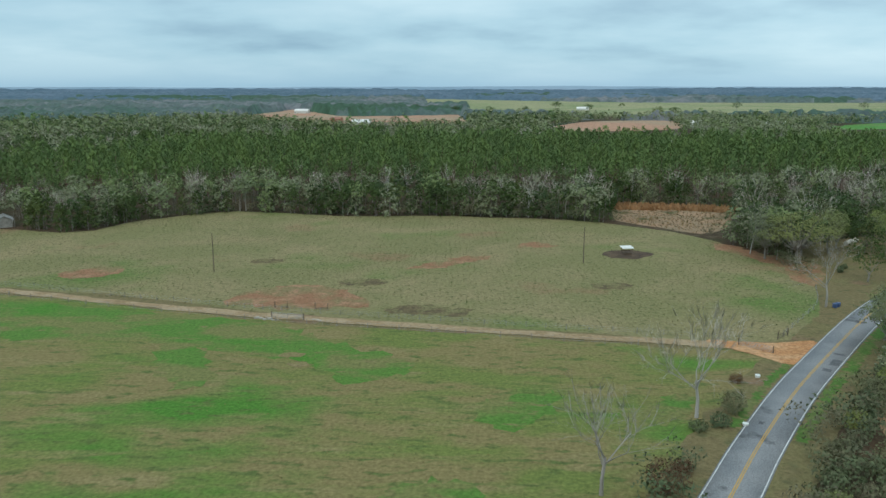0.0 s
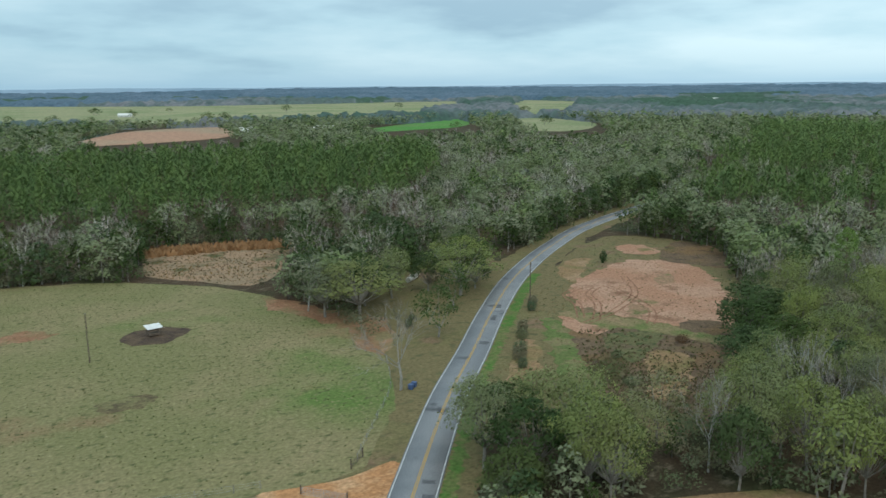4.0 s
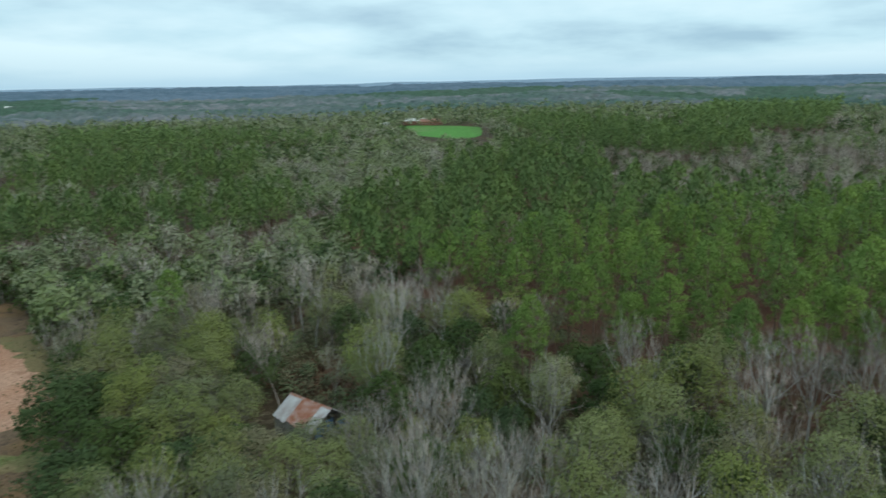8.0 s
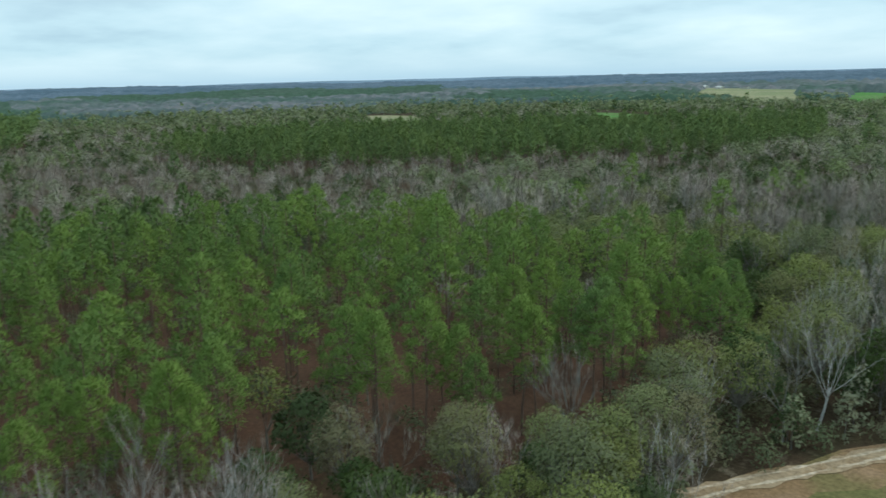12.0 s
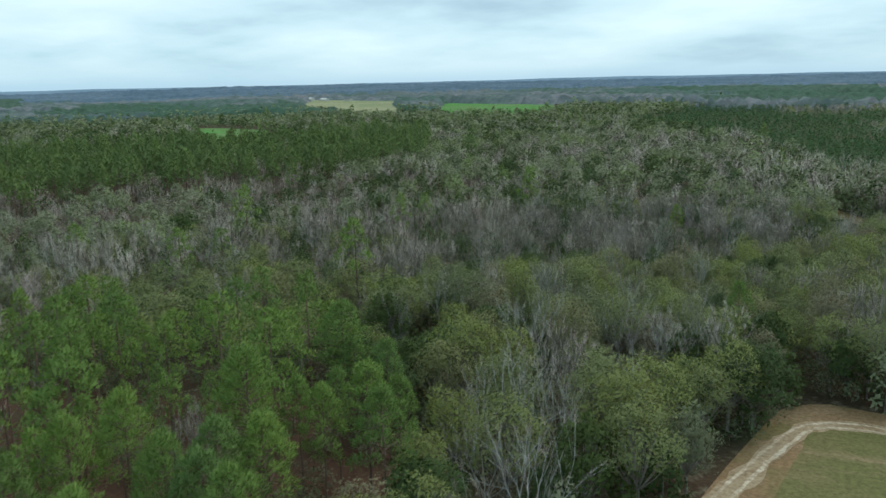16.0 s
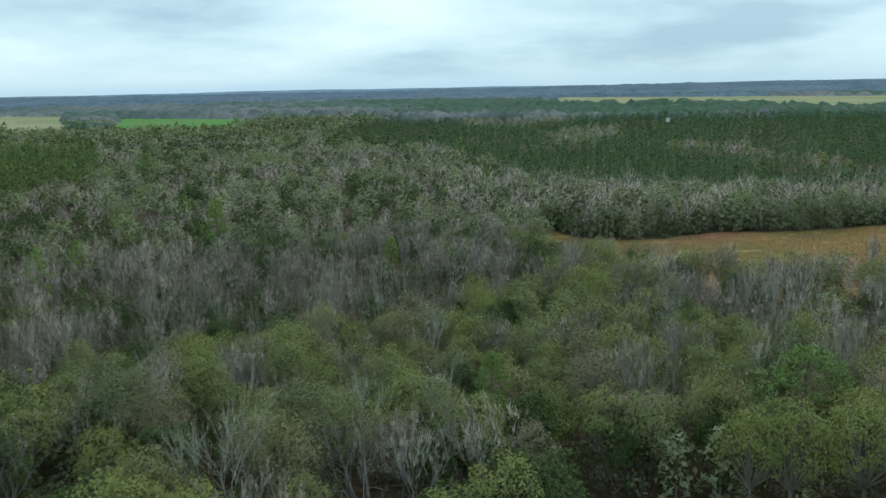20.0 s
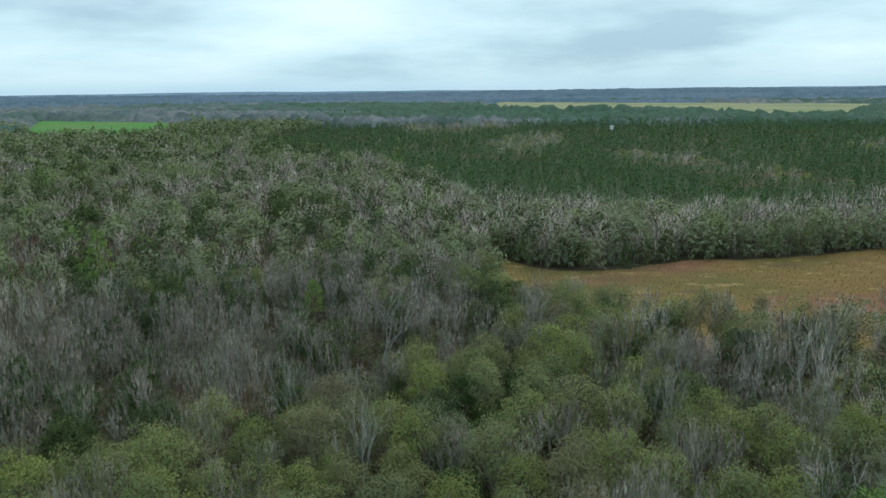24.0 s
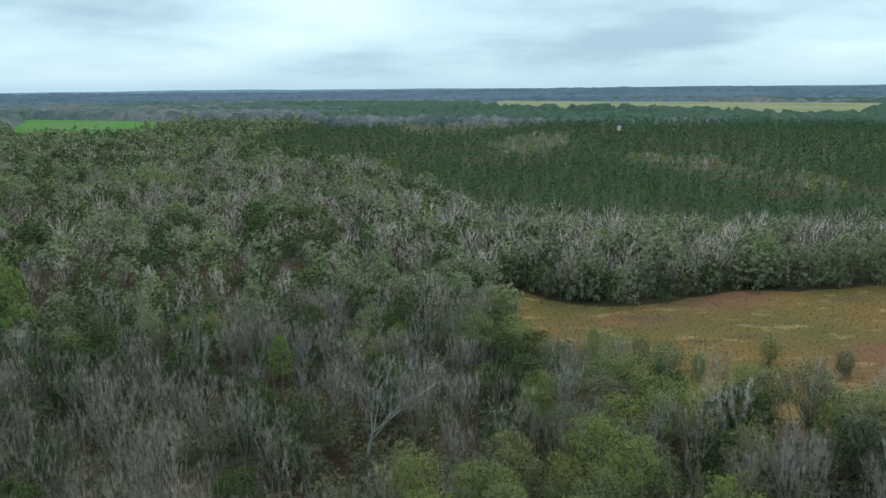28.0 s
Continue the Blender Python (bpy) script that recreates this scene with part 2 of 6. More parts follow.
HAZEBARK = foliage("ash_grey_wood", [(0.216, 0.193, 0.163), (0.289, 0.263, 0.229), (0.244, 0.210, 0.184), (0.334, 0.311, 0.270)], leafy=False)
SHRUBLEAF = foliage("thicket_leaves", [(0.127, 0.164, 0.083), (0.178, 0.193, 0.099), (0.195, 0.175, 0.109), (0.118, 0.158, 0.083)])


# ---- the lie of the land ----
def hgt(x, y):
    """Height of the ground: level pasture, a gentle swell to the south-east, and the land lifting towards the horizon."""
    r = np.hypot(np.asarray(x, float) - 60, np.asarray(y, float) - 40)
    s = np.clip((r - 1300) / 3400, 0, 1)
    u = np.clip((0.35 * np.asarray(x, float) - y + 100) / 200, 0, 1)
    return 8 * u * u * (3 - 2 * u) + 13 * s * s * (3 - 2 * s)


def smooth_line(pts, step=4.0, closed=False):
    """A Catmull-Rom line through a few plan points."""
    p = [np.array(q, float) for q in pts]
    out, n = [], len(p)
    for i in range(n if closed else n - 1):
        if closed:
            a, b, c, d = p[i - 1], p[i], p[(i + 1) % n], p[(i + 2) % n]
        else:
            a, b, c, d = p[max(i - 1, 0)], p[i], p[i + 1], p[min(i + 2, n - 1)]
        k = max(2, int(np.linalg.norm(c - b) / step))
        for j in range(k):
            t = j / k
            out.append(0.5 * (2 * b + (c - a) * t + (2 * a - 5 * b + 4 * c - d) * t * t + (3 * b - a - 3 * c + d) * t ** 3))
    if not closed:
        out.append(p[-1])
    return np.array(out)


def inside(poly, x, y):
    x, y = np.asarray(x, float), np.asarray(y, float)
    hit = np.zeros(x.shape, bool)
    n = len(poly)
    for i in range(n):
        (x0, y0), (x1, y1) = poly[i], poly[i - 1]
        c = (y0 > y) != (y1 > y)
        with np.errstate(divide="ignore", invalid="ignore"):
            hit ^= c & (x < (x1 - x0) * (y - y0) / (y1 - y0 + 1e-12) + x0)
    return hit


def mesh_of(name, verts, faces, mats=(), smooth=False):
    me = bpy.data.meshes.new(name)
    me.from_pydata([tuple(v) for v in verts], [], faces)
    for m in mats:
        me.materials.append(m)
    if smooth:
        me.shade_smooth()
    return me


rng = np.random.default_rng(7)


def patch(name, pts, material, lift, label, category, cell=12.0, ragged=0.6, sharp=False):
    """A ground cover of its own, draped on the land inside a plan outline."""
    edge = np.array(pts, float) if sharp else smooth_line(pts, cell * 0.5, True)
    edge = edge + rng.normal(0, ragged, edge.shape)
    lo, hi = edge.min(0), edge.max(0)
    gx, gy = np.meshgrid(np.arange(lo[0], hi[0], cell), np.arange(lo[1], hi[1], cell))
    gx, gy = gx.ravel(), gy.ravel()
    k = inside(edge, gx, gy)
    n = len(edge)
    vs = [Vector(v) for v in edge] + [Vector((a, b)) for a, b in zip(gx[k], gy[k])]
    v, _, f, *_ = delaunay_2d_cdt(vs, [(i, (i + 1) % n) for i in range(n)], [], 1, 0.01)
    z = hgt(np.array([q.x for q in v]), np.array([q.y for q in v])) + lift
    ob = new(name, mesh_of(name, [(q.x, q.y, h) for q, h in zip(v, z)], [tuple(q) for q in f], [material], True))
    return tagged(ob, label, category, kind="structure")


def ribbon(name, line, w0, w1, material, lift, parent=None, label="", category="", thick=0.0, wobble=0.0, kind="structure", step=3.0):
    """A strip along a plan line, from w0 to w1 metres right of it."""
    p = smooth_line(line, step) if len(line) < 60 else np.array(line)
    d = np.gradient(p, axis=0)
    d /= np.linalg.norm(d, axis=1)[:, None]
    nrm = np.stack([d[:, 1], -d[:, 0]], 1)
    a = p + nrm * (w0 + rng.normal(0, wobble, (len(p), 1)))
    b = p + nrm * (w1 + rng.normal(0, wobble, (len(p), 1)))
    verts, faces = [], []
    for q, e in zip(a, b):
        verts += [(*q, float(hgt(*q)) + lift), (*e, float(hgt(*e)) + lift)]
    n = len(p)
    faces = [(2 * i, 2 * i + 1, 2 * i + 3, 2 * i + 2) for i in range(n - 1)]
    if thick:
        verts += [(x, y, z - thick) for x, y, z in verts]
        m = 2 * n
        for i in range(n - 1):
            faces += [(2 * i, 2 * i + 2, m + 2 * i + 2, m + 2 * i), (2 * i + 1, m + 2 * i + 1, m + 2 * i + 3, 2 * i + 3)]
    ob = new(name, mesh_of(name, verts, faces, [material], True))
    if parent:
        ob.parent = parent
    else:
        tagged(ob, kind=kind)
    return tagged(ob, label, category)


# ground: one sheet to the horizon
radii = [0] + list(np.geomspace(8, 4880, 72))
segs = 144
gv = [(60, 40, float(hgt(60, 40)))]
gf = []
for i, r in enumerate(radii[1:]):
    for j in range(segs):
        a = 2 * math.pi * j / segs
        x, y = 60 + r * math.cos(a), 40 + r * math.sin(a)
        gv.append((x, y, float(hgt(x, y))))
        k, s = 1 + i * segs, (j + 1) % segs
        if i == 0:
            gf.append((0, k + j, k + s))
        else:
            gf.append((k - segs + j, k + j, k + s, k - segs + s))
ground = tagged(new("ground", mesh_of("ground", gv, gf, [FLOOR], True)), "brown leaf-littered woodland ground", "ground", kind="structure")

# fields, in plan
PASTURE_EDGE = [(-260, 212), (-200, 259), (-151, 271), (-122, 265), (-108, 290), (-80, 310), (-39, 299), (3, 298), (44, 289), (70, 271), (86, 247), (88, 230), (92, 211), (88, 186), (81, 170), (66, 148.5), (24, 154), (-37, 168), (-105, 190)]
HAY_EDGE = [(-290, 222), (-105, 184), (-37, 162), (24, 148.5), (56, 141), (58, 134), (44, 114), (26, 88), (5, 55), (-20, 15), (-150, -60), (-320, 60)]
LOWER_EDGE = [(62, 108), (68, 116), (79, 119), (94, 120.5), (110, 113), (113, 100), (108, 82), (110, 58), (124, 34), (138, 14), (147.5, -12), (143, -26), (137, -44), (131, -66), (128, -80), (125, -88), (119, -91), (108, -88), (98, -80), (78, -56), (55, -10), (42, 50)]
RED_EDGE = [(162.2, 217.7), (180.1, 227.3), (194.1, 229.6), (203.1, 215.9), (192.4, 196.5), (179.5, 180.1), (166.6, 168.5), (160.1, 166.8), (153.8, 173.6), (151.0, 182.5), (147.5, 190.0), (146.0, 197.9), (152.4, 209.5)]
LOT_EDGE = [(92, 156), (114, 182), (151, 221), (190, 252), (216, 263), (228, 246), (226, 226), (206, 203), (188, 184), (166, 166), (156, 153), (142, 140), (122, 132), (104, 134)]
SCRUB_EDGE = [(131.1, 183.5), (140.2, 179.6), (147.8, 167.5), (151.4, 156.0), (139.9, 144.5), (124.2, 133.0), (116.6, 134.2), (112.7, 150.3), (118.7, 162.3)]
SEDGE_EDGE = [(120, -277), (108, -258), (96, -252), (81, -255), (62, -265), (48, -264), (23, -269), (-40, -290), (-110, -300), (-110, -226), (-30, -186), (40, -180), (88, -182), (111, -194), (118, -212), (121, -250)]
OLDFIELD_EDGE = [(62, 288), (65, 308), (69, 325), (92, 322), (115, 314), (109, 298), (103, 286), (95, 270), (84, 261), (73, 273)]
YARD_EDGE = [(86, 176), (92, 200), (98, 222), (108, 240), (128, 252), (150, 262), (160, 256), (150, 244), (130, 224), (110, 202), (96, 184)]
ROAD = [(-6, 23), (14, 56), (32.7, 85.9), (41.6, 100.4), (53.8, 118.7), (64.5, 133.1), (87.4, 162.2), (105.7, 182.6), (125.4, 205), (146, 226.6), (166.6, 245), (187, 261), (217, 281.5), (265, 304.5), (320, 328), (420, 390)]
ROAD_ALL = [(-118, -152), (-62, -66)] + ROAD
LANE = [(-290, 224), (-180, 205), (-105.5, 187.2), (-74.5, 176.8), (-36.6, 165.3), (-9.7, 159), (23.7, 151.4), (44.6, 147.2), (60, 143.5), (70, 141)]

patch("pasture", PASTURE_EDGE, PASTURE, 0.05, "grazed tan and green pasture with bare red patches", "pasture")
patch("hay_field", HAY_EDGE, HAY, 0.05, "hay meadow patched with bright green and tan grass", "field")
ribbon("lane_verge", LANE, -7.5, 7.5, VERGE, 0.035, label="rough grass along the dirt lane", category="verge", wobble=0.4)
patch("lower_field", LOWER_EDGE, TRACKEDGE, 0.05, "bare brown rim of a mown field", "field")
patch("lower_field_grass", [tuple(np.array(p) + (np.array([96 if p[1] > 0 else 108, np.clip(p[1], -55, 85)]) - p) * 7.5 / max(8, np.linalg.norm(np.array([96 if p[1] > 0 else 108, np.clip(p[1], -55, 85)]) - p))) for p in LOWER_EDGE], LOWER, 0.09, "mown pale green meadow inside a dirt track", "field")
patch("verge_lot", LOT_EDGE, VERGE, 0.05, "rough grass verge round a cleared lot", "verge")
patch("red_lot", RED_EDGE, REDLOT, 0.10, "cleared red clay lot with tyre tracks", "bare ground", 3.0, 0.8)
patch("scrub_lot", SCRUB_EDGE, SCRUB, 0.10, "patch of dead brown weeds", "scrub", 4.0, 1.0)
patch("sedge_field", SEDGE_EDGE, SEDGE, 0.05, "open field of orange broom sedge", "field")
patch("old_field", OLDFIELD_EDGE, SEDGE2, 0.06, "overgrown field of dry orange sedge", "field")
patch("farm_yard", YARD_EDGE, VERGE, 0.08, "bare brown farm yard beside the road", "yard")

# the road with its lines, and the dirt lane
ASPHALT = earth("worn_asphalt", (0.21, 0.215, 0.225), [((0.26, 0.26, 0.265), 0.08, 0.45, 0.6, None, 0), ((0.09, 0.09, 0.095), 0.12, 0.62, 0.70, (1, 1, 1), 0)], rough=0.85, bump=0.01, fine=5.0)
WHITEPAINT = plain("white_road_paint", (0.68, 0.68, 0.66), (0.45, 0.45, 0.44), 1.5, 0.7)
YELLOWPAINT = plain("yellow_road_paint", (0.60, 0.33, 0.045), (0.45, 0.27, 0.06), 1.5, 0.7)
ribbon("verge", ROAD_ALL, -8.5, 8.5, VERGE, 0.12, label="mown grass verge along the road", category="verge", wobble=0.5)
road = ribbon("road", ROAD_ALL, -3.35, 3.35, ASPHALT, 0.20, label="grey two-lane country road with patched asphalt", category="road", thick=0.15)
ribbon("edge_line", ROAD_ALL, -3.16, -3.02, WHITEPAINT, 0.215, road, "white edge line")
ribbon("edge_line", ROAD_ALL, 3.02, 3.16, WHITEPAINT, 0.215, road, "white edge line")
ribbon("centre_line", ROAD_ALL, -0.20, -0.07, YELLOWPAINT, 0.215, road, "yellow centre line")
ribbon("centre_line", ROAD_ALL, 0.07, 0.20, YELLOWPAINT, 0.215, road, "yellow centre line")
ribbon("dirt_lane", LANE, -1.7, 1.7, DIRT, 0.14, label="sandy dirt farm lane", category="lane", wobble=0.25)
patch("lane_mouth", [(50, 148.3), (60, 146.5), (71, 147.5), (67, 140.5), (61, 134.5), (56, 140)], CLAY, 0.17, "orange clay mouth of the lane", "lane", 4.0, 0.2)


# ---- trees ----
def frame_of(d):
    d = d / np.linalg.norm(d)
    a = np.cross(d, (0, 0, 1.0) if abs(d[2]) < 0.9 else (1.0, 0, 0))
    a /= np.linalg.norm(a)
    return d, a, np.cross(d, a)


def tri_mesh(name, V, N, mats, index=None, tints=None):
    """A mesh of loose triangles with a normal given for every corner."""
    n = len(V) // 3
    me = bpy.data.meshes.new(name)
    me.vertices.add(len(V))
    me.vertices.foreach_set("co", V.astype(np.float32).ravel())
    me.loops.add(len(V))
    me.loops.foreach_set("vertex_index", np.arange(len(V), dtype=np.int32))
    me.polygons.add(n)
    me.polygons.foreach_set("loop_start", np.arange(0, len(V), 3, dtype=np.int32))
    for m in mats:
        me.materials.append(m)
    if index is not None:
        me.polygons.foreach_set("material_index", index)
    me.attributes.new("custom_normal", "FLOAT_VECTOR", "POINT").data.foreach_set("vector", N.astype(np.float32).ravel())
    if tints is not None:
        me.attributes.new("tint", "FLOAT", "FACE").data.foreach_set("value", tints)
    me.update()
    return me


def unit(v):
    return v / (np.linalg.norm(v) + 1e-6)


class Soup:
    """Loose triangles and quads gathered for one mesh."""

    def __init__(self):
        self.v, self.f, self.n = [], [], []

    def tube(self, p, q, r0, r1, sides):
        _, a, b = frame_of(q - p)
        k = len(self.v)
        if sides == 2:
            self.v += [p - a * r0, p + a * r0, q + a * r1, q - a * r1]
            self.f.append((k, k + 1, k + 2, k + 3))
            return
        for c, r in ((p, r0), (q, r1)):
            for i in range(sides):
                t = 2 * math.pi * i / sides
                self.v.append(c + (a * math.cos(t) + b * math.sin(t)) * r)
        for i in range(sides):
            j = (i + 1) % sides
            self.f.append((k + i, k + j, k + sides + j, k + sides + i))

    def tri(self, a, b, c, out):
        """A leaf: wound to face out of its crown, and lit as part of the crown's round."""
        g = np.cross(b - a, c - a)
        g /= np.linalg.norm(g) + 1e-9
        if g @ out < 0:
            b, c, g = c, b, -g
        k = len(self.v)
        self.v += [a, b, c]
        self.f.append((k, k + 1, k + 2))
        m = out * 0.8 + g * 0.24 + np.array((0, 0, 0.15))
        self.n.append([m / np.linalg.norm(m)] * 3)

    def mesh(self, name, mats):
        if self.n:
            return tri_mesh(name, np.array(self.v), np.array(self.n).reshape(-1, 3), mats)
        return mesh_of(name, self.v, self.f, mats)

    def normals(self):
        if self.n:
            return np.array(self.n)
        t = self.triangles()
        g = np.cross(t[:, 1] - t[:, 0], t[:, 2] - t[:, 0])
        return np.repeat((g / (np.linalg.norm(g, axis=1)[:, None] + 1e-9))[:, None], 3, 1)

    def triangles(self):
        v = np.array(self.v)
        t = []
        for f in self.f:
            t.append((f[0], f[1], f[2]))
            if len(f) == 4:
                t.append((f[0], f[2], f[3]))
        return v[np.array(t)]


def spray(s, r, p, size, slim, heart, puff):
    """One leaf spray: a slim triangle that faces out from the heart of its crown, roughly."""
    out = unit(unit(p - heart) + 0.7 * unit(p - puff))
    n, a, b = frame_of(r.normal(0, 0.6, 3) + out)
    t = r.random() * 6.283
    d, e = a * math.cos(t) + b * math.sin(t), b * math.cos(t) - a * math.sin(t)
    s.tri(p - e * size * 0.5 * slim, p + e * size * 0.5 * slim, p + d * size, out)


def needles(s, r, p, size, slim, heart, puff):
    """One needle tuft: a sliver that points out of its puff and up."""
    out = unit(unit(p - heart) * 0.7 + unit(p - puff))
    d, a, b = frame_of(out + r.normal(0, 0.55, 3) + np.array((0, 0, 0.5)))
    t = r.random() * 6.283
    e = a * math.cos(t) + b * math.sin(t)
    s.tri(p - e * size * 0.5 * slim, p + e * size * 0.5 * slim, p + d * size, out)


def dome(seed, height, kind, lod):
    """A tree in leaf: limbs that each end in a rounded lobe, the lobes making up a domed crown."""
    r = np.random.default_rng(seed)
    wood, leaf = Soup(), Soup()
    n = 30 if lod == 0 else 15
    per = (112 if kind == "olive" else 104) if lod == 0 else 60
    size = (0.33 if kind == "olive" else 0.36) if lod == 0 else 0.46
    wide, tall, mid = (0.27, 0.34, 0.60) if kind == "olive" else (0.29, 0.42, 0.52)
    fork = np.array((r.normal(0, 0.2), r.normal(0, 0.2), height * (0.24 if kind == "olive" else 0.16)))
    wood.tube(np.array((0, 0, -0.3)), fork, height * 0.017, height * 0.013, 5)
    hub = np.array((0, 0, height * (mid - 0.22)))
    squash = r.uniform(0.85, 1.15, 2)
    for i in range(n):
        z = 1 - 1.45 * (i + 0.5) / n
        t = i * 2.39996 + r.normal(0, 0.35)
        q = math.sqrt(max(0.0, 1 - z * z)) * r.uniform(0.55, 1.16)
        c = np.array((math.cos(t) * q * wide * squash[0], math.sin(t) * q * wide * squash[1], mid + z * tall * 0.80 * r.uniform(0.72, 1.14))) * height
        rad = height * r.uniform(0.06, 0.14) * (1.0 if lod == 0 else 1.2)
        if i % (1 if lod == 0 else 3) == 0:
            e = fork + (c - fork) * 0.5 + np.array((0, 0, -0.04 * height))
            wood.tube(fork, e, height * 0.006, height * 0.004, 3)
            wood.tube(e, c + unit(c - hub) * rad * 0.5, height * 0.004, 0.02, 3 if lod == 0 else 2)
        for _ in range(per):
            d = unit(r.normal(size=3) + 0.55 * unit(c - hub))
            spray(leaf, r, c + d * rad * np.array((1.1, 1.1, 0.85)) * (r.uniform(0.55, 1.05) if r.random() < 0.86 else r.uniform(1.0, 1.5)), size * (0.6 + 0.8 * r.random()), 0.6 if kind == "olive" else 0.8, hub, c - np.array((0, 0, 0.35 * rad)))
    return wood, leaf


def hardwood(seed, height, spread, kind, lod=0):
    """Wood and leaves of a broadleaf tree: kind bare, haze, olive or dark."""
    if kind in ("olive", "dark"):
        return dome(seed, height, kind, lod)
    r = np.random.default_rng(seed)
    wood, leaf = Soup(), Soup()
    tips = []
    last = 3 if lod == 0 else 2
    kid = ((6, 4, 3) if kind == "bare" else (5, 4, 3)) if lod == 0 else (5, 4, 0)
    lift = {"bare": 0.15, "haze": 0.20}[kind]
    wide = {"bare": 1.08, "haze": 0.6}[kind]

    def limb(p, d, length, rad, level):
        n = 2 if level < 3 else 1
        for i in range(n):
            d = d + r.normal(0, 0.15, 3) + np.array((0, 0, lift))
            d /= np.linalg.norm(d)
            q = p + d * length / n
            wood.tube(p, q, rad, rad * 0.78, 5 if level == 0 else 3 if lod == 0 and level < 3 else 2)
            p, rad = q, rad * 0.78
            if level >= 2 or (lod and level == 1):
                tips.append((p.copy(), d.copy()))
        if level >= last:
            return
        for i in range(kid[level]):
            t = 2 * math.pi * (i + r.random()) / kid[level]
            _, a, b = frame_of(d)
            e = d + (a * math.cos(t) + b * math.sin(t)) * (0.8, 0.75, 0.65)[level] * wide * (0.6 + 0.6 * r.random())
            limb(p - d * length * 0.3 * r.random(), e / np.linalg.norm(e), length * (0.6 + 0.25 * r.random()) * (spread * 1.1 if level == 0 else 1), max(rad * 0.56, 0.022 + 0.014 * lod), level + 1)

    fork = {"bare": 0.34, "haze": 0.42}[kind]
    limb(np.array((0, 0, -0.3)), np.array((r.normal(0, 0.05), r.normal(0, 0.05), 1.0)), height * fork, height * (0.0135 if kind == "bare" else 0.012), 0)
    k = height / max(p[2] for p, _ in tips)
    if kind in ("bare", "haze"):
        per = 7 + lod
        w = 0.019 * (1 + 1.0 * lod) / k
        mid = np.mean([p for p, _ in tips], axis=0) - np.array((0, 0, 0.2 * height / k))
        for p, d in tips:
            for _ in range(per):
                e = d + r.normal(0, 0.34, 3) + np.array((0, 0, 0.35))
                e /= np.linalg.norm(e)
                _, a, _ = frame_of(e)
                L = height * (0.045 + 0.085 * r.random()) * (1 + 0.5 * lod) / k
                o = p + r.normal(0, height * 0.008 * (1 + lod), 3)
                leaf.tri(o - a * w, o + a * w, o + e * L, unit(o - mid))
    for s in (wood, leaf):
        s.v = [v * k for v in s.v]
    return wood, leaf


def pine(seed, height, lod=0):
    r = np.random.default_rng(seed)
    wood, leaf = Soup(), Soup()
    p = np.array((0, 0, -0.3))
    n = 5 if lod == 0 else 2
    for i in range(n):
        q = np.array((r.normal(0, 0.1), r.normal(0, 0.1), height * (i + 1) / n * 0.96))
        wood.tube(p, q, height * 0.0105 * (1 - i / (n + 1)), height * 0.0105 * (1 - (i + 1) / (n + 1)), 6 if lod == 0 else 3)
        p = q
    base = 0.44 + 0.10 * r.random()
    top_r = height * (0.185 + 0.04 * r.random())
    n = 34 if lod == 0 else 17
    heart = np.array((0, 0, height * (base + 0.1)))
    for i in range(n):
        u = ((i + 0.5) / n) ** 0.85
        z = height * (base + (0.955 - base) * u)
        reach = top_r * min(1.0, 0.55 + 2.0 * u) * (1 - u) ** 0.62 * r.uniform(0.55, 1.0)
        t = i * 2.4 + 0.7 * r.random()
        d = np.array((math.cos(t), math.sin(t), -0.05 + 0.45 * u))
        a = np.array((0, 0, z))
        c = a + d * reach
        rad = r.uniform(0.75, 1.15) * (1 - 0.25 * u) * (1.0 if lod == 0 else 1.25)
        if lod == 0:
            wood.tube(a - np.array((0, 0, 0.5)), c, 0.05, 0.02, 3)
        for _ in range(96 if lod == 0 else 56):
            e = unit(r.normal(size=3) + np.array((0, 0, 0.45)) + 0.4 * d)
            needles(leaf, r, c + e * rad * r.uniform(0.45, 0.95), (0.48 if lod == 0 else 0.50) * (0.7 + 0.6 * r.random()), 0.22 if lod == 0 else 0.42, heart, c - np.array((0, 0, 0.4 * rad)))
    return wood, leaf


def as_tree(name, soups, wood_mat, leaf_mat, label, category, crown="crown"):
    e = new(name)
    tagged(e, label, category)
    w = new("trunk", soups[0].mesh("trunk", [wood_mat]))
    c = new(crown, soups[1].mesh(crown, [leaf_mat]))
    w.parent = c.parent = e
    return e


PINE_H, BARE_H, HAZE_H, OLIVE_H, DARK_H = 19.0, 17.0, 14.0, 14.5, 12.5
PROTO = {
    "pine": [as_tree("pine_tree", pine(10 + i, PINE_H), PINEBARK, NEEDLE, "tall pine with a soft green needle crown and bare lower trunk", "pine tree") for i in range(6)],
    "bare": [as_tree("bare_tree", hardwood(30 + i, BARE_H, 1.0, "bare"), PALEBARK, GREYTWIG, "leafless pale grey hardwood with spreading limbs and twigs", "tree") for i in range(6)],
    "olive": [as_tree("budding_tree", hardwood(50 + i, OLIVE_H, 1.0, "olive"), BARK, OLIVE, "olive-green budding hardwood with a rounded thin crown", "tree") for i in range(7)],
    "dark": [as_tree("evergreen_tree", hardwood(70 + i, DARK_H, 1.05, "dark"), BARK, DARKLEAF, "dense dark green evergreen broadleaf tree", "tree") for i in range(5)],
    "haze": [as_tree("sapling_tree", hardwood(90 + i, HAZE_H, 1.0, "haze"), HAZEBARK, GREYTWIG, "slender leafless tree with upswept grey-brown twigs", "tree") for i in range(5)],
}
NAMES = ("pine", "bare", "olive", "dark", "haze")

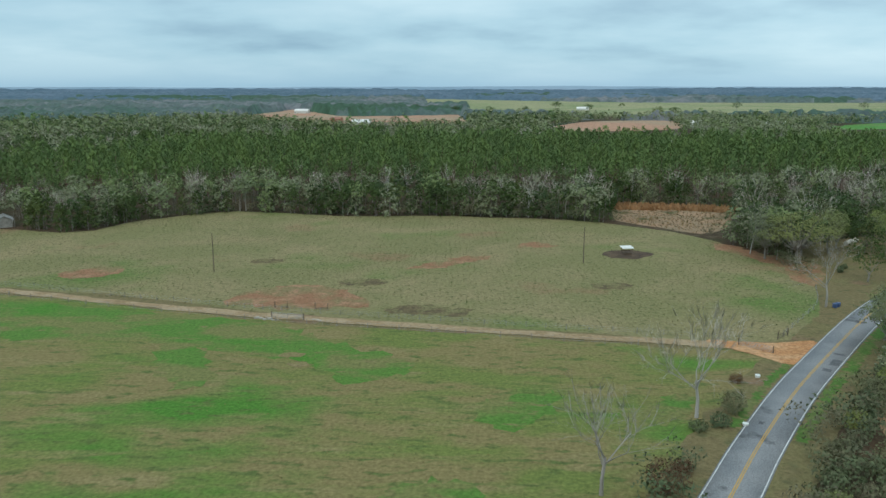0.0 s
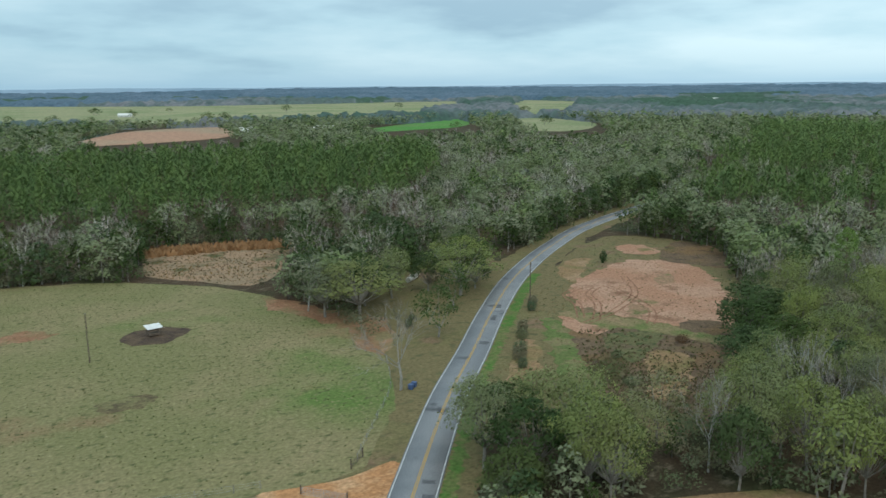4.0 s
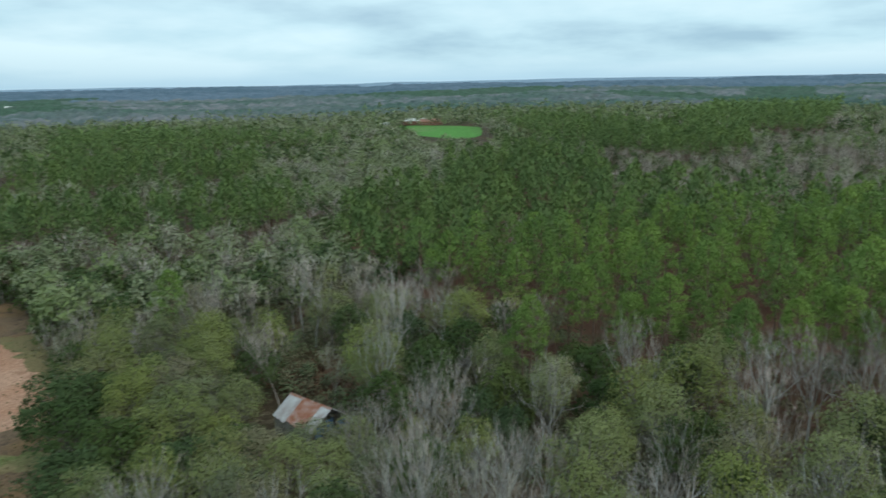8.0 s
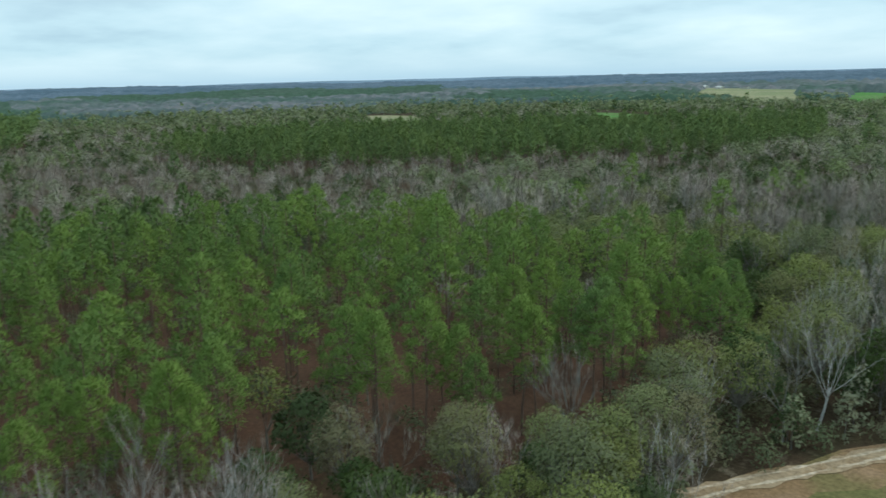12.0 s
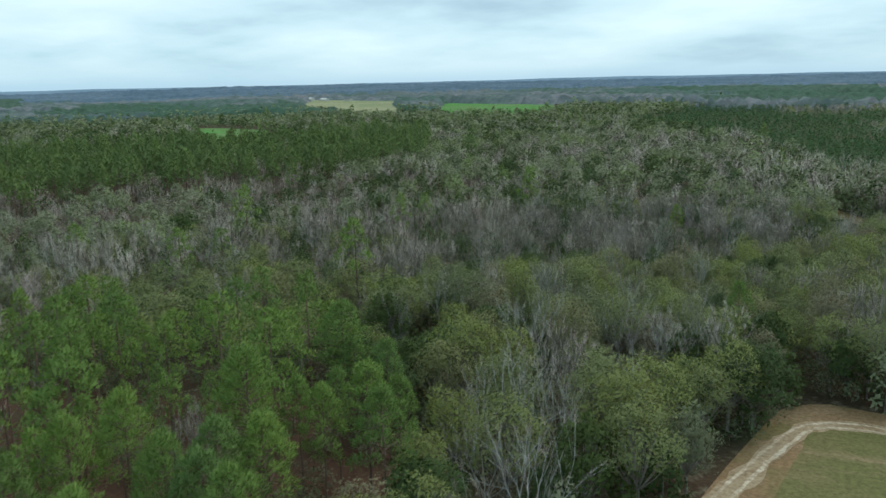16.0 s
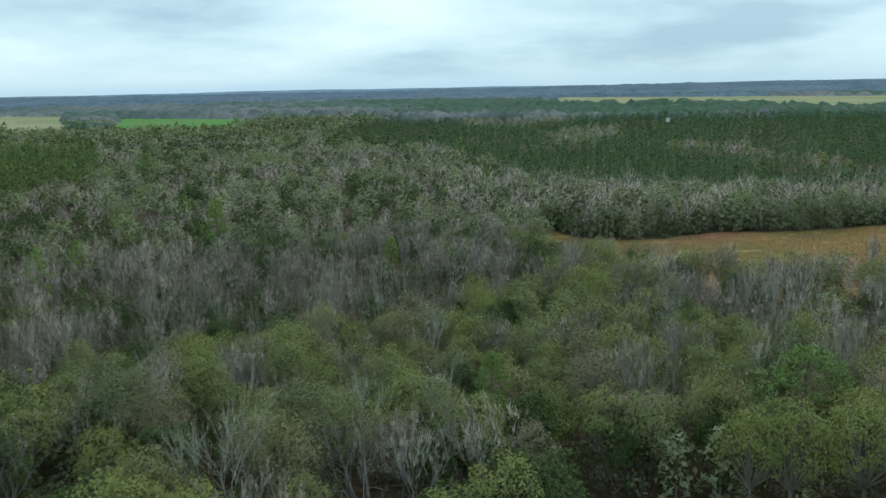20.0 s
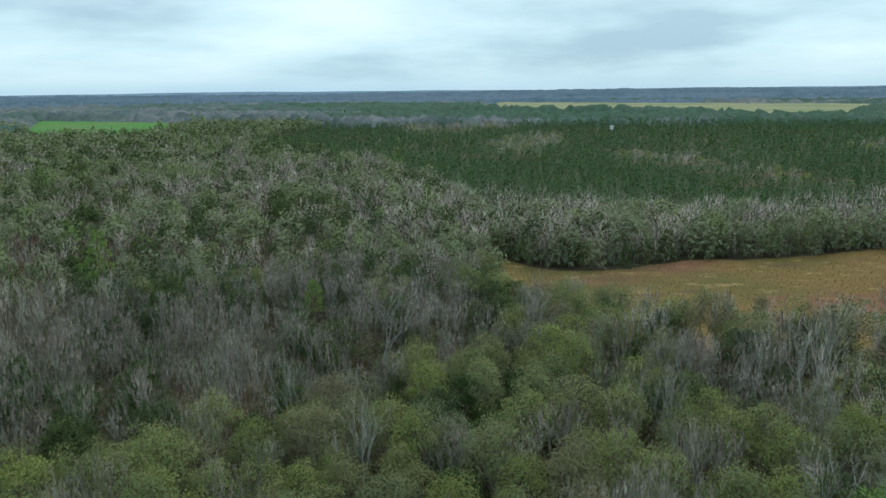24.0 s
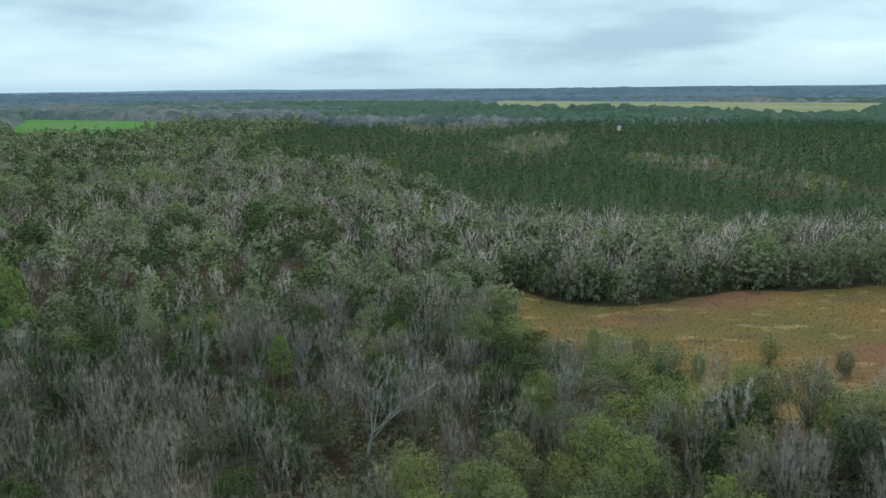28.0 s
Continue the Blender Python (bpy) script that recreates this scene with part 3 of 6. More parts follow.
# ---- the woods in plan ----
PINES_EAST = [(181, 78), (179, 46), (174, 24), (165, 4), (159, -20), (160, -37), (170, -55), (190, -66), (211, -60), (243, -48), (276, -34), (303, 4), (313, 46), (364, 89), (414, 85), (492, 126), (441, 167), (381, 150), (325, 177), (267, 155), (235, 129), (211, 99)]
PINES_NORTHEAST = [(255, 256), (272, 280), (430, 410), (676, 604), (743, 530), (633, 294), (542, 255), (450, 175), (330, 184), (283, 195)]
PINES_NORTH = [(-330, 380), (-220, 405), (-148, 558), (-34, 593), (47, 592), (158, 552), (297, 549), (250, 440), (175, 345), (100, 340), (0, 336), (-90, 345), (-130, 315), (-240, 300)]
BARE_GAP = [(355, 237), (326, 186), (345, 176), (426, 182), (517, 165), (607, 276), (535, 306)]
PINES_FAR = [(743, 190), (844, 168), (609, 12), (498, 21), (475, 63), (510, 116)]
PINES_FARTHER = [(762, 52), (653, 32), (659, -44), (1100, -150), (1100, 0)]
PINES_SOUTHEAST = [(549, -83), (675, -216), (560, -300), (495, -448), (400, -530), (302, -335), (346, -232), (388, -158), (440, -98)]
PINES_YOUNG = [(119, -326), (135, -400), (153, -468), (215, -590), (300, -737), (275, -1023), (170, -1250), (-500, -1150), (-420, -420), (-120, -345), (0, -308), (80, -312)]
YOUNG_GAPS = [[(95, -675), (70, -790), (8, -840), (28, -700), (88, -580)], [(7, -603), (-18, -575), (-38, -505), (-60, -415), (-45, -388), (-10, -470), (19, -540)], [(150, -850), (190, -1000), (60, -1050), (40, -950)], [(-150, -620), (-240, -700), (-300, -640), (-190, -560)]]
# stands of broadleaf woods: plan outline, shares of bare, twiggy and evergreen trees, the rest budding
STANDS = [
    ([(371, 80), (513, 102), (550, 64), (693, 1), (749, -53), (628, -110), (465, -115), (424, -94), (354, -144), (326, -200), (251, -190), (128, -282), (123, -158), (173, -130), (220, -110), (267, -86), (296, -63), (330, -20), (320, 40)], 0.07, 0.62, 0.22),
    ([(368, -282), (315, -365), (147, -779), (128, -282), (251, -190)], 0.06, 0.30, 0.36),
    ([(172, -206), (185, -240), (215, -248), (238, -236), (215, -205), (198, -190)], 0.04, 0.12, 0.75),
    ([(183, -122), (167, -128), (142, -133), (121, -132), (122, -113), (126, -83), (174, -84)], 0.11, 0.04, 0.12),
    ([(120, -132), (87, -142), (40, -141), (40, -80), (125, -83)], 0.10, 0.30, 0.12),
    ([(114, -167), (65, -169), (51, -163), (63, -141), (97, -139), (117, -131)], 0.14, 0.38, 0.36),
    ([(125, -262), (100, -256), (-110, -300), (-110, -350), (0, -310), (120, -328), (150, -345), (150, -280)], 0.26, 0.52, 0.08),
    ([(171, 106), (182, 76), (180, 55), (199, 57), (196, 44), (180, 27), (150, 34), (134, 59), (124, 98)], 0.34, 0.05, 0.22),
    ([(157, -36), (144, -41), (138, -27), (154, -12)], 0.55, 0.10, 0.10),
    ([(263, 200), (251, 168), (279, 126), (200, 108), (183, 118), (199, 155)], 0.16, 0.30, 0.14),
    ([(244, -99), (229, -125), (205, -100), (222, -84)], 0.04, 0.10, 0.12),
]
FARM_FIELDS = {
    "wheat_field": ([(940, 348), (860, 238), (721, 212), (797, 290)], FARGREEN),
    "hill_field": ([(595, -564), (624, -525), (753, -672), (643, -650)], FARGREEN),
    "hill_pasture": ([(742, -976), (656, -962), (1010, -1600), (1298, -1707), (1078, -1335)], FARPALE),
    "green_field": ([(474, -1009), (597, -975), (666, -1110), (805, -1434), (503, -1290)], FARGREEN),
    "north_wheat": ([(426, 930), (657, 1096), (624, 1012), (540, 903), (408, 876)], FARGREEN),
    "north_pasture": ([(567, 800), (613, 758), (727, 870), (787, 1045), (712, 1042)], FARPALE),
    "bend_pasture": ([(853, 1195), (976, 1257), (1415, 1752), (1413, 1966), (1123, 1634)], FARPALE),
    "red_field": ([(-292, 1640), (-165, 1290), (-84, 1283), (29, 1330), (18, 1006), (-126, 980), (-320, 1250)], FARRED),
    "stubble_field": ([(108, 840), (117, 916), (192, 1072), (298, 1095), (255, 894)], FARRED),
    "band_pasture": ([(35, 1429), (345, 1265), (654, 1212), (899, 1670), (311, 2096), (61, 1936)], FARPALE),
    "river_pasture": ([(-47, 2083), (-59, 2586), (486, 2143), (1208, 2004), (968, 1609), (434, 1622)], FARPALE),
    "long_pasture": ([(60, 1350), (250, 1250), (600, 1350), (1000, 1600), (1000, 2000), (500, 1900), (100, 1700)], FARPALE),
    "far_pasture": ([(40, -2010), (-480, -1300), (-900, -1900), (-60, -2500)], FARPALE),
    "east_pasture": ([(780, -440), (900, -520), (960, -480), (830, -400)], FARPALE),
}
for i_f, (nm, (pts, mt)) in enumerate(FARM_FIELDS.items()):
    patch(nm, pts, mt, 0.3 + 0.03 * i_f, "distant farm field of pale grass" if mt is FARPALE else "distant red bare field" if mt is FARRED else "distant bright green crop field", "field", 40.0, 2.0)
patch("pine_floor", PINES_EAST, NEEDLEFLOOR, 0.05, "red-brown needle-covered floor of the pine stand", "ground", 14.0, 1.5)
patch("plantation_floor", PINES_YOUNG, YOUNGFLOOR, 0.06, "weedy green and russet floor of the young plantation", "ground", 40.0, 2.0)
OPEN = [[(57, 282), (72, 268), (88, 244), (102, 258), (104, 290), (66, 298)], [(184, 250), (214, 258), (248, 278), (285, 298), (268, 308), (217, 284), (187, 264)], PASTURE_EDGE, HAY_EDGE, LOWER_EDGE, LOT_EDGE, SEDGE_EDGE, OLDFIELD_EDGE, YARD_EDGE, [(62, 152), (92, 184), (98, 181), (66, 141)], [(58, 150), (-105, 195), (-290, 232), (-290, 215), (-105, 180), (58, 140)]]
for pts, _ in FARM_FIELDS.values():
    c = np.array(pts)
    near = np.array((80.0, 20.0)) + (c - (80.0, 20.0)) * (0.74 if np.hypot(*c.mean(0)) < 1250 else 0.90)
    OPEN.append(pts)
    OPEN.append([tuple(q) for q in near])
    n = len(pts)
    for i in range(n):
        OPEN.append([tuple(c[i]), tuple(c[(i + 1) % n]), tuple(near[(i + 1) % n]), tuple(near[i])])
ROAD_LINE, LANE_LINE = smooth_line(ROAD_ALL, 5.0), smooth_line(LANE, 6.0)


def is_open(x, y, pad=0.0):
    o = np.zeros(np.shape(x), bool)
    for p in OPEN:
        o |= inside(p, x, y)
    d = np.full(np.shape(x), 1e9)
    for a in ROAD_LINE:
        d = np.minimum(d, np.hypot(x - a[0], y - a[1]))
    e = np.full(np.shape(x), 1e9)
    for a in LANE_LINE:
        e = np.minimum(e, np.hypot(x - a[0], y - a[1]))
    return o | (d < 7.5 + pad) | (e < 12)


def scatter(x0, y0, x1, y1, step, seed):
    r = np.random.default_rng(seed)
    gx, gy = np.meshgrid(np.arange(x0, x1, step), np.arange(y0, y1, step))
    x = gx.ravel() + r.uniform(-0.45, 0.45, gx.size) * step
    y = gy.ravel() + r.uniform(-0.45, 0.45, gx.size) * step
    return x, y


def wave(x, y, s, k):
    """A smooth plan field from -1 to 1, for stands of one kind of tree."""
    return (np.sin(x / s + 1.3 * k + 1.7 * np.sin(y / s * 0.83 + k)) + np.sin(y / s * 1.13 + 2.1 * k + 1.5 * np.sin(x / s * 0.71 - k))) / 2


def kinds_at(x, y, r):
    """The kind of tree at each place: 0 pine, 1 bare, 2 olive, 3 dark, 4 haze, 5 young pine."""
    u = r.random(x.shape)
    a, b, c = wave(x, y, 19, 1.0), wave(x, y, 31, 2.0), wave(x, y, 47, 3.0)
    bare, haze, dark = 0.11 + 0.08 * a, 0.12 + 0.10 * c, 0.22 + 0.14 * b

    def where(m, p, q, t):
        nonlocal bare, haze, dark
        bare, haze, dark = np.where(m, p, bare), np.where(m, q, haze), np.where(m, t, dark)

    swamp = (x > 120) & (y < 70) & (y > -150 - 0.2 * x) & ~((x < 220) & (y > -165))
    where((x > 130) & (y < -140) & (y > -420), 0.10 + 0.06 * a, 0.36 + 0.26 * c, 0.22 + 0.16 * b)
    where(swamp, 0.10 + 0.06 * a, 0.44 + 0.27 * c, 0.18 + 0.14 * b)
    where((x > 200) & (y < 120) & (y > -330) & (x > 240), 0.10, 0.50 + 0.28 * c, 0.18 + 0.13 * b)
    where((x > 60) & (x < 225) & (y < -60) & (y > -140), 0.12 + 0.08 * a, 0.10 + 0.08 * c, 0.14 + 0.12 * b)
    where((y > 240) & (x < 160), 0.12, 0.14 + 0.1 * c, 0.44 + 0.2 * b)
    where((x < 250) & (x > 20) & (y < -280) & (y > -350), 0.22, 0.36, 0.10)
    where((x > 150) & (y < -330), 0.10, 0.24 + 0.14 * c, 0.34 + 0.14 * b)
    where((x > 92) & (x < 152) & (y > 84) & (y < 145), 0.03, 0.03, 0.2 + 0.1 * b)
    where((x > 60) & (x < 150) & (y > -150) & (y < -92), 0.10, 0.20 + 0.1 * c, 0.34 + 0.1 * b)
    for poly, p, q, t in STANDS:
        where(inside(poly, x + 5 * a, y + 5 * c), p * (1 + 0.4 * a), q * (1 + 0.25 * c), t * (1 + 0.5 * b))
    k = np.full(x.shape, 2)
    k[u < bare + haze + dark] = 3
    k[u < bare + haze] = 4
    k[u < bare] = 1
    for poly, kind, keep in ((PINES_EAST, 0, 0.95), (PINES_NORTHEAST, 0, 0.85), (PINES_NORTH, 0, 0.88), (PINES_FAR, 0, 0.9), (PINES_FARTHER, 0, 0.9), (PINES_SOUTHEAST, 0, 0.8), (PINES_YOUNG, 5, 0.95)):
        m = inside(poly, x, y) & (r.random(x.shape) < keep)
        if poly is PINES_NORTHEAST:
            m &= ~inside(BARE_GAP, x, y) & (wave(x, y, 42, 6.0) < 0.45)
        k[m] = kind
    lone = ~np.isin(k, (0, 5)) & (r.random(x.shape) < 0.008)
    k[lone] = 0
    return k


def slight(x, y):
    """1 in the wet southern woods, where the trees are lower, slimmer and closer together; 0 elsewhere."""
    south = np.clip((-88 - y) / 25, 0, 1) * np.clip((x - 20) / 20, 0, 1) * (y > -262)
    return np.maximum(south, inside(STANDS[0][0], x, y) * 1.0)


PATH_PLAN = np.array([(0, 0), (12, 33), (29, 60), (57, 74), (87, 70), (112, 48), (125, 25), (132, -3), (135, -34), (135, -76)], float)


def from_path(x, y):
    d = np.full(np.shape(x), 1e9)
    for p, q in zip(PATH_PLAN[:-1], PATH_PLAN[1:]):
        for t in (0, 0.33, 0.66, 1):
            c = p + (q - p) * t
            d = np.minimum(d, np.hypot(x - c[0], y - c[1]))
    return d


rt = np.random.default_rng(99)


def plant(kind, x, y, height=None, wide=1.0, label="", group="", variant=None):
    pr = PROTO[kind][int(rt.integers(len(PROTO[kind]))) if variant is None else variant]
    full = {"pine": PINE_H, "bare": BARE_H, "olive": OLIVE_H, "dark": DARK_H, "haze": HAZE_H}[kind]
    low = float(slight(np.array(x, float), np.array(y, float))) if height is None else 0.0
    s = float(rt.uniform(0.76, 1.14)) * (1 - 0.14 * low) if height is None else height / full
    t = copy_thing(pr, pose(float(x), float(y), float(hgt(x, y)), 0, 0, float(rt.uniform(0, 360))))
    w = s * wide * (1 - (0.24 if kind in ("bare", "haze") else 0.06) * low) * float(rt.uniform(0.92, 1.1)) * (0.92 if height is None and kind in ("olive", "dark") else 0.8 if kind == "bare" else 1.06 if kind == "pine" else 1.0)
    t.scale = (w, w, s)
    return tagged(t, label, group=group)


# trees that stand out singly
SINGLE = [
    ("bare", 84, 172, 16, 1.5), ("bare", 88.5, 229, 15, 0.9), ("olive", 96, 216, 15, 2.0), ("olive", 90, 222, 13, 1.5), ("dark", 102, 226, 13, 1.5),
    ("olive", 127, 222, 14, 2.0), ("olive", 134, 233, 14, 1.6), ("dark", 122, 230, 12, 1.1), ("bare", 37.1, 111.7, 17, 1.6), ("bare", 18.7, 88.5, 13, 1.7),
    ("olive", 80, 139, 14, 1.15), ("dark", 84, 133, 13, 1.2), ("olive", 90, 128, 14, 1.2), ("dark", 87, 143, 12, 1.1), ("olive", 95, 137, 13, 1.1), ("dark", 78, 129, 9, 1.2), ("olive", 84, 148, 11, 1.1), ("olive", 97, 127, 12, 1.1),
    ("bare", 106, 122, 14, 0.9), ("dark", 104, 233, 13, 1.1), ("olive", 111, 229, 14, 1.1), ("dark", 117, 237, 12, 1.1), ("dark", 139, 241, 14, 1.1), ("olive", 144, 250, 14, 1.1), ("dark", 93, 239, 12, 1.1), ("bare", 150, 262, 15, 1.1), ("bare", 158, 267, 15, 1.1), ("dark", 134, 226, 11, 1.1), ("dark", 158, 158, 14, 1.2), ("dark", 164, 156, 12, 1.2), ("dark", 139, 142, 12, 1.4), ("dark", 147, 141, 13, 1.4), ("olive", 165, 148, 13, 1.4), ("dark", 153, 154, 12, 1.4), ("olive", 170, 161, 12, 1.4), ("olive", 162, 139, 13, 1.4), ("bare", 188, 115, 23, 0.8), ("bare", 197, 155, 19, 0.8), ("olive", 128, 61, 14, 1.0), ("olive", 141, 79, 13, 1.0), ("bare", 136, 71, 14, 0.8),
    ("bare", 172, 112, 19, 0.75), ("bare", 155, 45, 21, 0.85), ("bare", 169, 52, 18, 0.9), ("bare", 156, 13, 15, 1.0), ("bare", 146, -80, 16, 0.8), ("bare", 186, -81, 14, 0.8), ("bare", 151, -63, 15, 0.9), ("bare", 144, -171, 16.5, 1.5), ("bare", 109, -165, 13, 0.9),
    ("olive", 139, 107, 11, 1.3), ("olive", 147, 111, 11, 1.35), ("olive", 156, 117, 9.6, 1.3), ("olive", 152, 123, 10, 1.4), ("olive", 148, 117, 11, 1.2), ("olive", 159, 112, 9, 1.2), ("olive", 165, 105, 6.5, 0.9), ("bare", 162, 110, 10, 1.0), ("dark", 152, 127, 10, 1.2), ("dark", 146, 131, 11, 1.2), ("olive", 158, 132, 9, 1.3), ("pine", 95, -101, 16, 2.2), ("olive", 102, -174, 12, 1.2), ("dark", 95, -175, 12, 1.2), ("haze", 88, -174, 13, 1.3), ("olive", 80, -172, 12, 1.3), ("dark", 72, -171, 11, 1.3), ("haze", 64, -172, 12, 1.3), ("olive", 56, -172, 12, 1.3), ("haze", 97, -168, 13, 1.3), ("dark", 84, -166, 11, 1.2), ("dark", 133, -89, 9, 1.2), ("dark", 138, -78, 10, 1.2), ("dark", 143, -70, 9, 1.2),
]
for kd, x, y, h, w in SINGLE:
    plant(kd, x, y, h, w, group="trees standing out of the woods")
single_xy = np.array([(q[1], q[2]) for q in SINGLE], float)
BARN = (170.0, 123.0)

# near woods: trees as things of their own in a band beside the way
BAND = [(36, 50), (24, 60), (48, 112), (66, 126), (76, 124), (105, 128), (150, 138), (172, 165), (205, 165), (212, 120), (196, 60), (186, 10), (180, -50), (196, -100), (205, -190), (190, -238), (130, -245), (84, -186), (82, -110), (104, -94), (130, -92), (140, -60), (150, -10), (128, 40), (114, 70), (114, 108), (100, 118), (66, 112), (46, 70)]
RIM = [(84, 70), (140, 70), (165, 20), (172, -40), (160, -100), (84, -110)]
nx, ny = scatter(-60, -95, 340, 340, 6.9, 5)
sx_, sy_ = scatter(-60, -260, 340, -95, 5.2, 45)
nx, ny = np.append(nx, sx_), np.append(ny, sy_)
apart = np.min(np.hypot(nx[:, None] - single_xy[None, :, 0], ny[:, None] - single_xy[None, :, 1]), axis=1)
ok = (from_path(nx, ny) < 152) & ~is_open(nx, ny, 1.0) & (apart > 3.6) & (np.hypot(nx - BARN[0] + 1, ny - BARN[1]) > 10)
GLADE = [(178, 108), (184, 125), (187, 139), (203, 158), (217, 162), (206, 142), (202, 119), (194, 104)]
ok &= np.hypot((nx - 143) / 6, (ny + 164) / 11) > 1
glade = inside(GLADE, nx, ny) | (np.hypot(nx - 168, ny - 110) < 7)
ok &= ~(glade & (np.random.default_rng(3).random(nx.shape) < 0.85))
sight = (nx > 138) & (nx < 168) & (np.abs(ny - (74 + (nx - 60) * 0.445)) < 5.5)
ok &= ~sight & ~((nx > 20) & (nx < 84) & (ny > 40) & (ny < 125))
nx, ny = nx[ok], ny[ok]
nk = kinds_at(nx, ny, rt)
banded = inside(BAND, nx, ny) | inside(RIM, nx, ny)
left = {k: 300 for k in range(5)}
rest = []
for i in np.argsort(from_path(nx, ny)):
    k = int(nk[i])
    if banded[i] and k < 5 and left[k] > 0:
        left[k] -= 1
        plant(NAMES[k], nx[i], ny[i], group="near woodland trees")
    else:
        rest.append(i)
rest = np.array(rest)


# the other woods: joined masses of lighter trees
def light(kind, seed, far):
    """Leaf and wood triangles of a light tree of unit height, with their normals."""
    r = np.random.default_rng(seed)
    leaf, wood = Soup(), Soup()
    big = 1.0 if not far else 1.4
    hub = np.array((0, 0, 0.5 if kind in (0, 5) else 0.2 if kind in (1, 4, 6) else 0.45))
    if kind in (0, 5):
        base, wide = (0.44, 0.165) if kind == 0 else (0.08, 0.21)
        for i in range((150 if kind == 0 else 44) if not far else (46 if kind == 0 else 18)):
            u = r.random() ** 0.8
            rad = (wide * 1.05 * (1 - u) ** 0.6 * min(1.0, 0.6 + 2 * u) + 0.012) * r.uniform(0.45, 1.1)
            t = r.random() * 6.283
            needles(leaf, r, np.array((math.cos(t) * rad, math.sin(t) * rad, base + (0.96 - base) * u)), (0.058 if kind == 0 else 0.10) * big, 0.62, hub - np.array((0, 0, 0.1)), hub)
    elif kind in (1, 4):
        wide = 0.24 if kind == 1 else 0.17
        for i in range((110 if kind == 1 else 120) if not far else 44):
            t = r.random() * 6.283
            rad = wide * 1.15 * math.sqrt(r.random())
            c = np.array((math.cos(t) * rad, math.sin(t) * rad, 0.42 + 0.44 * r.random() - 0.45 * rad))
            d, a, _ = frame_of(np.array((math.cos(t) * rad * 1.8, math.sin(t) * rad * 1.8, 0.40)) + r.normal(0, 0.12, 3))
            w = (0.0046 if kind == 1 else 0.0052) * (2.1 if far else 1.0)
            leaf.tri(c - a * w, c + a * w, c + d * (0.10 + 0.14 * r.random()), unit(c - hub))
        for k in range(5 if not far else 2):
            t = k * 2.4 + r.random()
            rad = wide * r.uniform(0.3, 1.0)
            q = np.array((math.cos(t) * rad, math.sin(t) * rad, r.uniform(0.78, 0.97)))
            e = np.array((-math.sin(t), math.cos(t), 0)) * (0.0052 if not far else 0.009)
            o = np.array((0, 0, r.uniform(0.2, 0.4)))
            wood.tri(o - e, o + e, q, np.array((math.cos(t), math.sin(t), 0.3)))
    elif kind == 6:
        lobes = [np.array((r.normal(0, 0.24), r.normal(0, 0.24), r.uniform(0.3, 0.6))) for _ in range(6)]
        for i in range(200 if not far else 30):
            c = lobes[i % 6] + unit(r.normal(size=3) + np.array((0, 0, 0.3))) * 0.27 * r.uniform(0.6, 1.1)
            c[2] = max(c[2], 0.03)
            spray(leaf, r, c, 0.092 if not far else 0.17, 0.7, hub - np.array((0, 0, 0.1)), lobes[i % 6] - np.array((0, 0, 0.15)))
    elif kind in (7, 8):
        lobes = []
        for i in range(14):
            u = (i + 0.5) / 14
            q = 0.21 * (1 - u ** 2.2) ** 0.5 * r.uniform(0.6, 1.15)
            lobes.append(np.array((math.cos(i * 2.4) * q, math.sin(i * 2.4) * q, 0.08 + 0.80 * u)))
        for i in range(240 if not far else 80):
            puff = lobes[i % 14]
            axis = np.array((0, 0, puff[2] - 0.15))
            c = puff + unit(r.normal(size=3) + 0.6 * unit(puff - axis)) * 0.12 * r.uniform(0.4, 1.1)
            c[2] = max(c[2], 0.02)
            spray(leaf, r, c, 0.074 if not far else 0.125, 0.75, axis, puff - np.array((0, 0, 0.06)))
    else:
        wide = 0.23 if kind == 2 else 0.25
        lobes = []
        for i in range(11):
            z = 1 - 1.3 * (i + 0.4) / 11
            q = math.sqrt(max(0.0, 1 - z * z)) * r.uniform(0.6, 1.1)
            lobes.append(np.array((math.cos(i * 2.4) * q * wide, math.sin(i * 2.4) * q * wide, 0.60 + 0.26 * z * r.uniform(0.8, 1.1))))
        for i in range(176 if not far else 55):
            puff = lobes[i % 11]
            c = puff + unit(r.normal(size=3) + 0.6 * unit(puff - hub)) * 0.115 * r.uniform(0.45, 1.1)
            spray(leaf, r, c, (0.074 if not far else 0.125), 0.7, hub, puff - np.array((0, 0, 0.06)))
    w = 0.011 if kind in (0, 1, 4, 5) else 0.015
    top = 0.92 if kind in (0, 5) else 0.6
    if kind != 6:
        for a in (0.0, 1.57):
            e = np.array((math.cos(a), math.sin(a), 0)) * w
            wood.tri(-e, e, np.array((0, 0, top)), np.array((math.sin(a), math.cos(a), 0.2)))
    return leaf, wood


def lump(kind, seed):
    """A far tree: a ragged crown of wide sprays."""
    r = np.random.default_rng(seed)
    leaf = Soup()
    wide, mid, tall = {0: (0.17, 0.62, 0.38), 1: (0.24, 0.56, 0.36), 2: (0.30, 0.54, 0.38), 3: (0.34, 0.5, 0.42), 4: (0.22, 0.56, 0.40), 5: (0.22, 0.5, 0.48)}[kind]
    hub = np.array((0, 0, mid - 0.15))
    for _ in range(20):
        d = unit(r.normal(size=3) + np.array((0, 0, 0.4)))
        c = np.array((0, 0, mid)) + d * (wide, wide, tall) * r.uniform(0.6, 0.95)
        spray(leaf, r, c - np.array((0, 0, 0.06)), 0.16 * r.uniform(0.7, 1.2), 0.8, hub, np.array((0, 0, mid)))
    return leaf, Soup()


